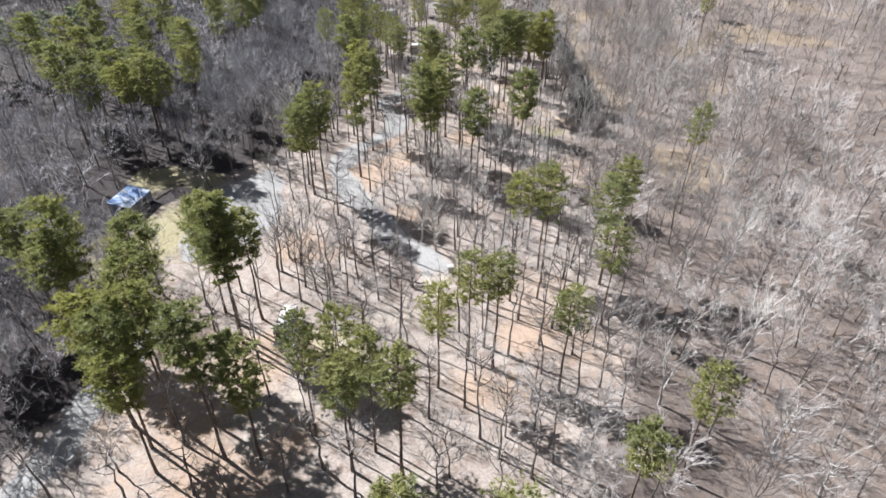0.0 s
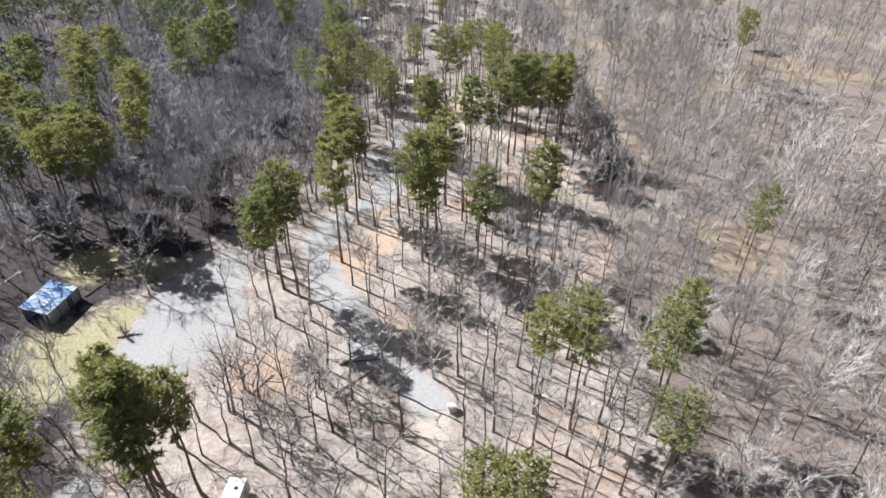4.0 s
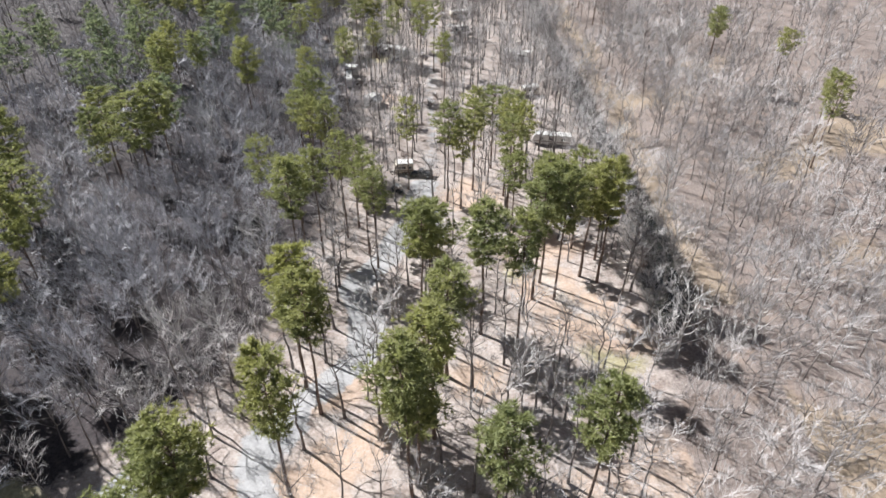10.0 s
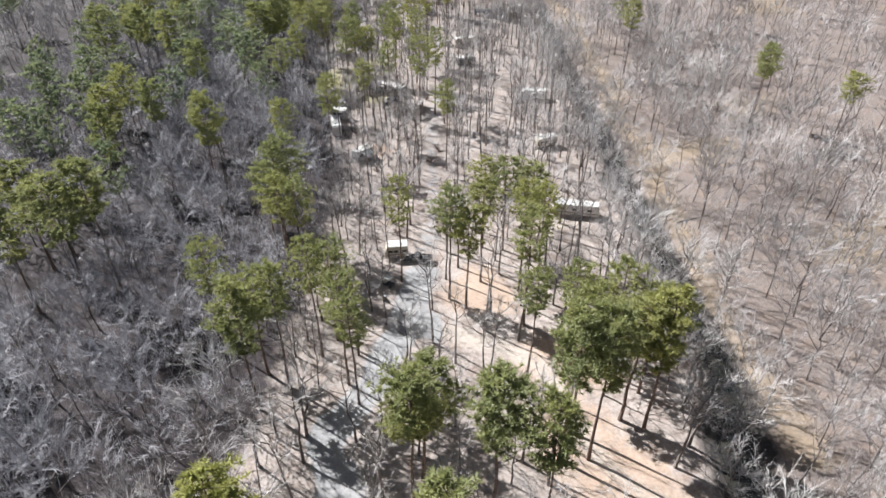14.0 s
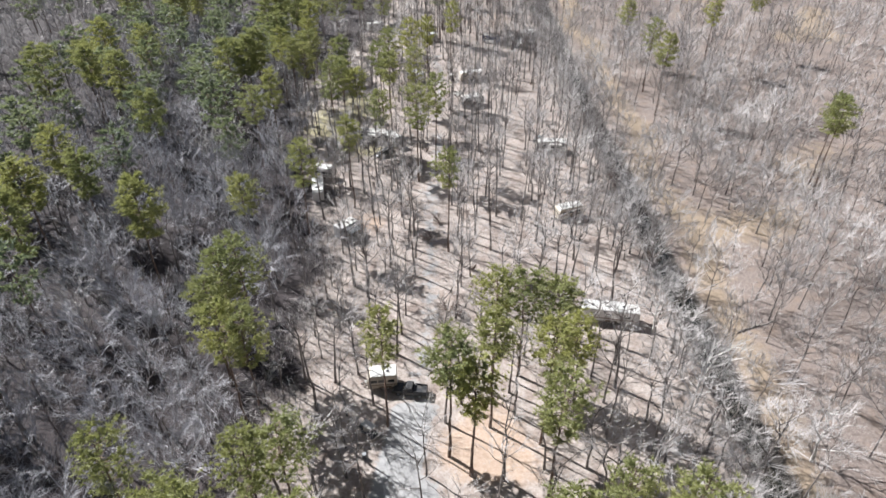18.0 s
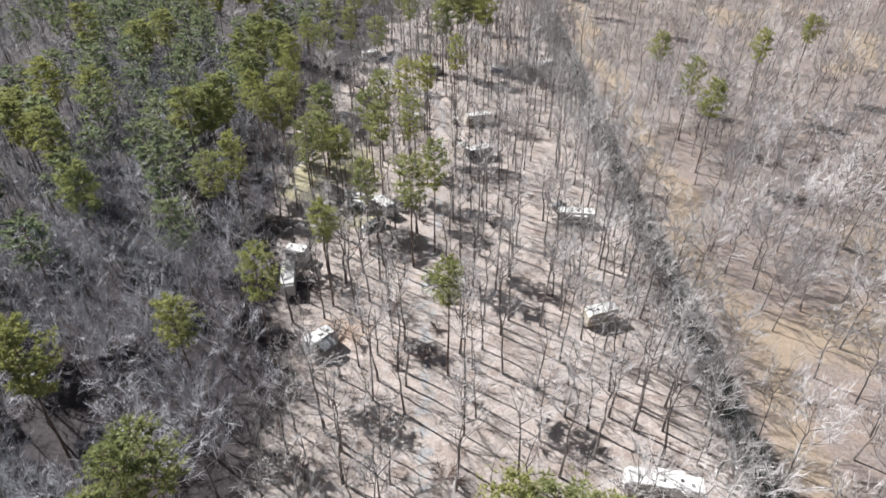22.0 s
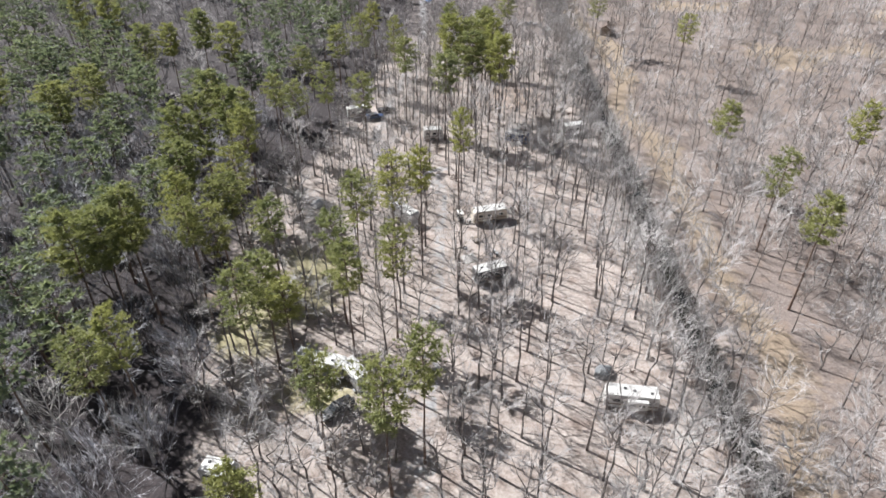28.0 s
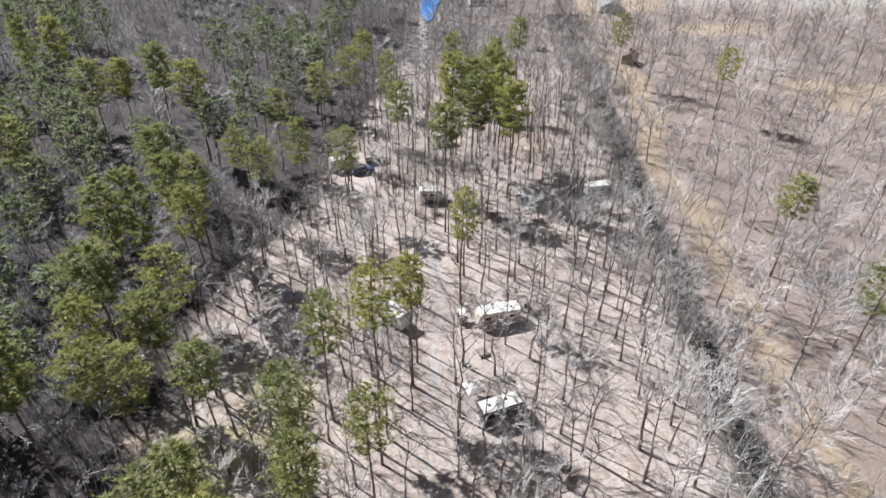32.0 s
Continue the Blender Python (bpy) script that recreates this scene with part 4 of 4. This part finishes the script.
# the row of campers, from the entrance northwards
travel_trailer(-9.4, 236.2, 186, 4.6, M_BEIGE, "short beige camper with a pale roof", vents=((-0.2, 0.2),), ac=None)
car(-5.0, 234.6, 172, M_DARK, "pickup", "black pickup truck hitched by a short camper")
golf_cart(-10.5, 226.6, -36)
travel_trailer(29.1, 251.4, 169, 10.0, M_WHITE, "long white fifth-wheel camper with slide-outs", -3.4, ((-0.35, 0.3), (-0.22, -0.2), (0.3, 0.2)), 0.05)
travel_trailer(-20.2, 278.2, 47, 5.4, M_GREY, "grey camper with a white roof and tarp awning", canopy=M_TARPGREY)
travel_trailer(27.2, 285.3, 200, 6.0, M_BEIGE, "beige camper with a pale roof under bare trees", vents=((0.1, 0.2),), ac=None)
travel_trailer(-29.0, 294.4, -80, 7.6, M_WHITE, "white camper standing at the wood's edge", ac=0.2)
travel_trailer(-28.8, 302.6, -12, 4.8, M_WHITE, "short white camper beside a longer one", ac=None)
car(-15.4, 314.6, 218, M_DARK, "off_road", "black off-road car in the shade of pines")
travel_trailer(-19.6, 323.0, 165, 8.6, M_GREY, "long grey camper under tall pines", 2.6)
travel_trailer(-13.4, 320.6, -50, 5.6, M_GREY, "grey camper in dappled pine shade", ac=None)
travel_trailer(28.0, 317.3, 174, 7.9, M_WHITE, "white camper with a slide-out and roof vents", 3.0, ((-0.05, 0.1), (0.12, -0.25), (-0.36, 0.3)), None)
dome_tent(25.4, 323.6, 30, M_TARPGREY, "dark grey dome tent beside a camper")
# dark body paint stands in for the shade on this camper's near side
travel_trailer(8.3, 347.8, 24, 6.8, M_DARK, "camper with a white roof, shade painted onto its sides", vents=((-0.3, 0.0), (0.1, 0.25)), ac=-0.1)
canopy_tent(4.2, 351.2, 24)
travel_trailer(8.4, 368.4, 196, 7.6, M_BEIGE, "beige camper with a white roof", -2.4, ((-0.3, 0.2), (0.12, -0.2)), None)
golf_cart(2.3, 368.6, 100, "small white-roofed cart beside a beige camper")
travel_trailer(-9.6, 367.8, -42, 7.2, M_WHITE, "white camper standing in sunlit litter", ac=None)
dome_tent(-29.8, 374.0, -10, M_GREY, "grey dome tent between pine trunks")
travel_trailer(-5.2, 408.8, 8, 5.2, M_WHITE, "white camper behind a green pine", ac=None)
travel_trailer(17.3, 407.2, -25, 6.4, M_BLUE, "blue camper among bare trees", ac=None)
canopy_tent(16.4, 402.2, 10, M_WHITE, "white canopy in front of a blue camper")
travel_trailer(33.1, 413.3, 17, 6.6, M_WHITE, "white camper by the boundary brush", ac=None)
travel_trailer(-27.4, 423.4, 22, 6.8, M_WHITE, "white camper at the pine wood's edge", ac=None)
car(-22.6, 421.6, 24, M_BLUE, "off_road", "dark blue car beside a white camper")
car(-19.8, 426.4, 20, M_DARK, "pickup", "black pickup truck on the camp lane")
car(33.7, 471.6, 5, M_WHITE, "off_road", "white car far along the camp")
car(29.8, 517.0, 0, M_GREY, "pickup", "grey pickup truck far along the camp")
house(40, 548, 4)
house(58.9, 506, 62, 5.5, 4.2, M_WOOD, M_STRIPE, "small wooden hut with a brown gable roof")
house(64, 578, 88, 16, 9, M_GREY, M_STEEL, "far grey barn with a metal roof")
house(8, 585, 10, 11, 7, M_WHITE, M_DARK, "far white house behind the trees")
for x, y in ((8.7, 354.8), (9.8, 355.2), (9.2, 356.1), (13.6, 372.4), (-10.8, 222.5)):
    barrel(x, y)
for x, y, a in ((5.6, 360.5, 25), (-4.0, 403.0, 0)):
    picnic_table(x, y, a)
for x, y in ((3.4, 357.6),):
    fire_ring(x, y)
for x, y, a, l in ((-12, 112, -35, 11), (-9, 108, -20, 8), (-15, 117, 40, 7), (-30, 116, 60, 5), (-24, 136, 15, 4), (-16.5, 490.5, 20, 8), (26, 366.5, -25, 9), (-66, 140, 62, 5), (30, 134, 40, 7), (-14, 121, 10, 9), (-6, 160, -30, 6), (-55, 127.5, 15, 4), (12, 242, -30, 5), (55, 250, 20, 9), (62, 330, 70, 8)):
    fallen_log(x, y, a, l)
for x, y in [q[:2] for q in ((-18, 114, 0), (-14, 110, 0), (-10, 113, 0), (-21, 118, 0), (-8, 106, 0), (-17, 108, 0), (-12, 116, 0), (-4, 132, 0), (-2, 135, 0), (0, 138, 0), (-6, 129, 0), (-56, 128, 0), (27, 136, 0), (30, 137, 0), (29, 133, 0), (15, 371, 0), (16.5, 370, 0), (10, 400, 0), (8.5, 401, 0), (0.9, 253.2, 0), (2.4, 252.4, 0), (-3, 276, 0), (-1, 283, 0), (-9, 288, 0), (-17, 281, 0))]:
    shrub(x, y, int(rng.integers(4)), rv(rng, 0, 360), rv(rng, 0.8, 1.5))

BUSY += [(-71, 134, 8), (-29, 93.7, 7), (-27, 88, 5), (-66, 122, 9), (-58, 150, 6), (-63, 142, 6), (-56, 158, 4), (-60, 132, 7), (-67, 127, 8), (-48, 125, 10), (-46, 138, 9), (-48, 114, 9), (0, 110, 2.5), (-55, 68, 2.5), (-9, 236, 4), (-5, 234, 4), (-10.5, 226.6, 2.5), (25, 252, 4), (29, 251, 4), (34, 250, 4), (-20, 278, 4.5),
         (27, 285, 4.5), (-29, 294, 4.5), (-29, 302, 4), (-15, 315, 3.5), (-20, 323, 5), (-13.4, 320.6, 4), (28, 317, 5), (25.4, 323.6, 2), (8.3, 348, 5), (4, 351, 2.5), (8.4, 368, 5), (2, 366.6, 3.5)]
BUSY += [(-9.6, 368, 4.5), (-30, 374, 2.5), (-5, 409, 3.5), (17, 407, 4), (16, 402, 2.5), (33, 413, 4.5), (-27, 423, 4.5), (-22.6, 421.6, 3.5), (-20, 426, 3.5), (34, 472, 3.5), (30, 517, 3.5), (40, 548, 9), (59, 506, 6), (64, 578, 11), (8, 585, 8)]

# bare trees of the camp and the clearings
BARE_KINDS, CAMP_KINDS = [], []
for k in range(9):
    tall = k % 3
    T, C = bare_tree(300 + k, (19, 21, 15)[tall], (7, 6, 9)[tall], 6, 8, (0.50, 0.60, 0.36)[tall], (0.72, 0.62, 0.9)[tall], 0.020, 5, (0.20, 0.21, 0.15)[tall])
    BARE_KINDS.append((mesh_of("bare_trunk", T, [M_BARK]), mesh_of("bare_crown", C, [M_BARK, M_TWIG])))
    CAMP_KINDS.append(merge(T, C))


def in_camp(x, y):
    if not (west_edge(y) - 1 < x < east_edge(y) - 5) or lane_dist(x, y) < 0.6 or not free(x, y):
        return False
    if x > 2 and 95 < y < 166:
        return True
    if (14 < x < 34 and 176 < y < 210) or any(math.hypot(x - a, (y - b) * 1.2) < r * 0.75 for a, b, r in CLAY + GRASS[:4]):
        return rv(rng, 0, 1) < 0.12
    return y > 232 or rv(rng, 0, 1) < (0.25 if y < 145 and x < 0 else 0.65)


camp_spots = scatter(12000, -60, 44, 60, 480, 3.75, in_camp, PINES)
camp_spots.sort(key=lambda q: abs(q[0] - 5))
for x, y in camp_spots[:330]:
    k = int(rng.integers(9))
    ob = thing("bare_tree", "tall leafless hardwood with pale grey twigs", "tree", pose(x, y, float(gz(x, y)), 0, 0, rv(rng, 0, 360)) @ Matrix.Diagonal((1, 1, rv(rng, 0.8, 1.12), 1)), "bare trees of the camp")
    part("trunk", BARE_KINDS[k][0], ob)
    part("crown", BARE_KINDS[k][1], ob, "fine bare twigs")

camp_shrubs = scatter(900, -24, 42, 236, 470, 6.5, lambda x, y: in_camp(x, y) and rv(rng, 0, 1) < 0.5, [])
for x, y in camp_shrubs[:75]:
    shrub(x, y, int(rng.integers(4)), rv(rng, 0, 360), rv(rng, 0.4, 0.85))

# pale-barked spreading trees, and the dark ones beside the gravel lot
PALE_KINDS = []
for k in range(4):
    T, C = bare_tree(700 + k, 12 + k, 14, 8, 9, 0.22, 1.18, 0.021, 6, 0.24)
    PALE_KINDS.append((mesh_of("pale_trunk", T, [M_PALE]), mesh_of("pale_crown", C, [M_PALE, M_PALE]), mesh_of("dark_trunk", T, [M_BARK]), mesh_of("dark_crown", C, [M_BARK, M_BARK])))
PALE = [(38, 173), (52, 176), (-37, 176), (-42, 172), (28, 115), (53, 109), (-6, 121), (33, 327), (31, 304), (25, 299), (36, 334), (34, 351), (33, 340), (-55, 301), (-47, 298), (-39, 305), (38, 278),
        (-52, 308), (37, 231), (51, 222), (-57, 243), (-56, 321), (-34, 197), (48, 87), (31, 77), (45, 69), (47, 60), (-3, 117), (39, 262), (40, 372), (37, 392), (36, 248)]
BUSY += [(x, y, 6.0) for x, y in PALE]
for x, y in PALE:
    k = int(rng.integers(4))
    ob = thing("pale_tree", "spreading leafless tree with pale whitish bark", "tree", pose(x, y, float(gz(x, y)), 0, 0, rv(rng, 0, 360)) @ Matrix.Diagonal((1, 1, rv(rng, 0.85, 1.15), 1)), "pale trees")
    part("trunk", PALE_KINDS[k][0], ob)
    part("crown", PALE_KINDS[k][1], ob, "pale bare branches")
for x, y in ((-32.4, 115.0), (-33.8, 110.8), (-27.7, 105.8), (-25.4, 104.7), (-21.0, 115.4), (-21.9, 110.7)):
    k = int(rng.integers(4))
    ob = thing("dark_bare_tree", "small dark leafless tree beside the gravel lot", "tree", pose(x, y, float(gz(x, y)), 0, 0, rv(rng, 0, 360)) @ Matrix.Diagonal((0.8, 0.8, rv(rng, 0.75, 1.0), 1)), "dark bare trees")
    part("trunk", PALE_KINDS[k][2], ob)
    part("crown", PALE_KINDS[k][3], ob)

# the woods on both sides
BRUSH_KINDS = [merge(*shrub_tris(850 + k, 3.0, 140, 1.4)) for k in range(4)]
NEAR_KINDS = [merge(*bare_tree(400 + k, 16.5, 11, 6, 15, 0.34, 0.98, 0.021, 4, 0.14)) for k in range(8)]
FAR_KINDS = [merge(*bare_tree(500 + k, 16.5, 9, 5, 8, 0.34, 1.0, 0.040, 3, 0.14, True)) for k in range(8)]


def spots_of(pts, kinds, lo=0.75, hi=1.2):
    return [(x, y, float(gz(x, y)), rv(rng, 0, 6.28), rv(rng, 0.8, 1.25), rv(rng, lo, hi), rng.integers(kinds)) for x, y in pts]


def banded(pts, limit):
    """Finer trees within the limit east or west of the flight line, plainer ones past it."""
    rows = spots_of(pts, 8)
    return [q if abs(q[0]) < limit else (*q[:6], q[6] + 8) for q in rows]


rest = [tuple(q) for q in camp_spots[330:]]
taken = list(PINES) + PALE + [tuple(q) for q in camp_spots]


def clump(x, y):
    return noise.noise(Vector((x * 0.085, y * 0.085, 21.0))) > -0.32


east_near = scatter(14000, 8, 95, 55, 400, 5.5, lambda x, y: clump(x, y) and east_edge(y) - 3 < x and not (48 < x < 55 + 2 * math.sin(y * 0.1) and y > 190) and free(x, y) and lane_dist(x, y) > 1, taken)
west_near = scatter(13000, -110, -20, 55, 400, 4.7, lambda x, y: x < west_edge(y) and clump(x, y - 40) and abs(x) < 60 + 0.62 * (y - 13) and free(x, y) and lane_dist(x, y) > 2.5, taken)
hedge = scatter(6000, 33.5, 48, 190, 560, 3.5, lambda x, y: free(x, y) and (x < 39.6 or (y > 470 and x < 46)), [])
far = scatter(16000, -235, 235, 55, 640, 7.4, lambda x, y: abs(x) < 48 + 0.62 * (y - 13) and (x > 95 or x < -110 or y > 400) and not (x > 60 and y > 580) and (x < west_edge(y) or x > 46 or y > 480) and lane_dist(x, y) > 1, taken + east_near + west_near)
joined("bare_woods_east", NEAR_KINDS + FAR_KINDS, banded(east_near, 78), [M_BARK, M_TWIG], "dense leafless hardwood forest, pale grey twigs", "forest")
joined("camp_bare_trees", CAMP_KINDS, spots_of(rest, 9, 0.7, 1.05), [M_BARK, M_TWIG], "thin leafless hardwoods through the camp", "trees")
joined("bare_woods_west", NEAR_KINDS + FAR_KINDS, banded(west_near, 72), [M_BARK, M_TWIG_WEST], "dense leafless hardwood forest, half shade in its twig colour", "forest")
brush = scatter(4000, 38, 48.0, 185, 480, 2.3, lambda x, y: free(x, y) and 1.05 < creek_off(x, y) < 1.9 and x < 43.5, [])
joined("boundary_brush", BRUSH_KINDS, [(x, y, float(gz(x, y)), rv(rng, 0, 6.28), rv(rng, 0.6, 1.0), rv(rng, 0.6, 1.2), rng.integers(4)) for x, y in brush], [M_SHRUB], "low dark tangled brush along the boundary line", "brush")
joined("bare_hedge", NEAR_KINDS, [(*q[:4], q[4] * 0.68, *q[5:]) for q in spots_of(hedge, 8, 0.42, 0.68)], [M_BARK, M_HEDGE], "dense leafless brush along the boundary line", "hedge")
joined("far_bare_woods", FAR_KINDS, spots_of([q for q in far if q[0] > -20], 8), [M_BARK, M_TWIG], "distant leafless hardwood forest of pinkish grey twigs", "forest")
joined("far_bare_woods_west", FAR_KINDS, spots_of([q for q in far if q[0] <= -20], 8), [M_BARK, M_TWIG], "distant leafless hardwood forest between pines", "forest")

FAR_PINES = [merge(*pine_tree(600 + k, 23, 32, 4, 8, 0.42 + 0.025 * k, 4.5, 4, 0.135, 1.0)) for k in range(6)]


def pine_wood(x, y):
    w = 0.5 + 0.5 * noise.noise(Vector((x * 0.018, y * 0.018, 3.0)))
    if x > 60:
        return w > 0.86 and rv(rng, 0, 1) < 0.10
    if x > west_edge(y) - 14 or abs(x) > 50 + 0.62 * (y - 13):
        return False
    if y < 290:
        return y > 200 and x < -64 and w > 0.53
    return w > (0.43 if x > -115 and y < 440 else 0.53)


far_pines = scatter(6000, -235, 235, 150, 640, 8.8, pine_wood, PINES)
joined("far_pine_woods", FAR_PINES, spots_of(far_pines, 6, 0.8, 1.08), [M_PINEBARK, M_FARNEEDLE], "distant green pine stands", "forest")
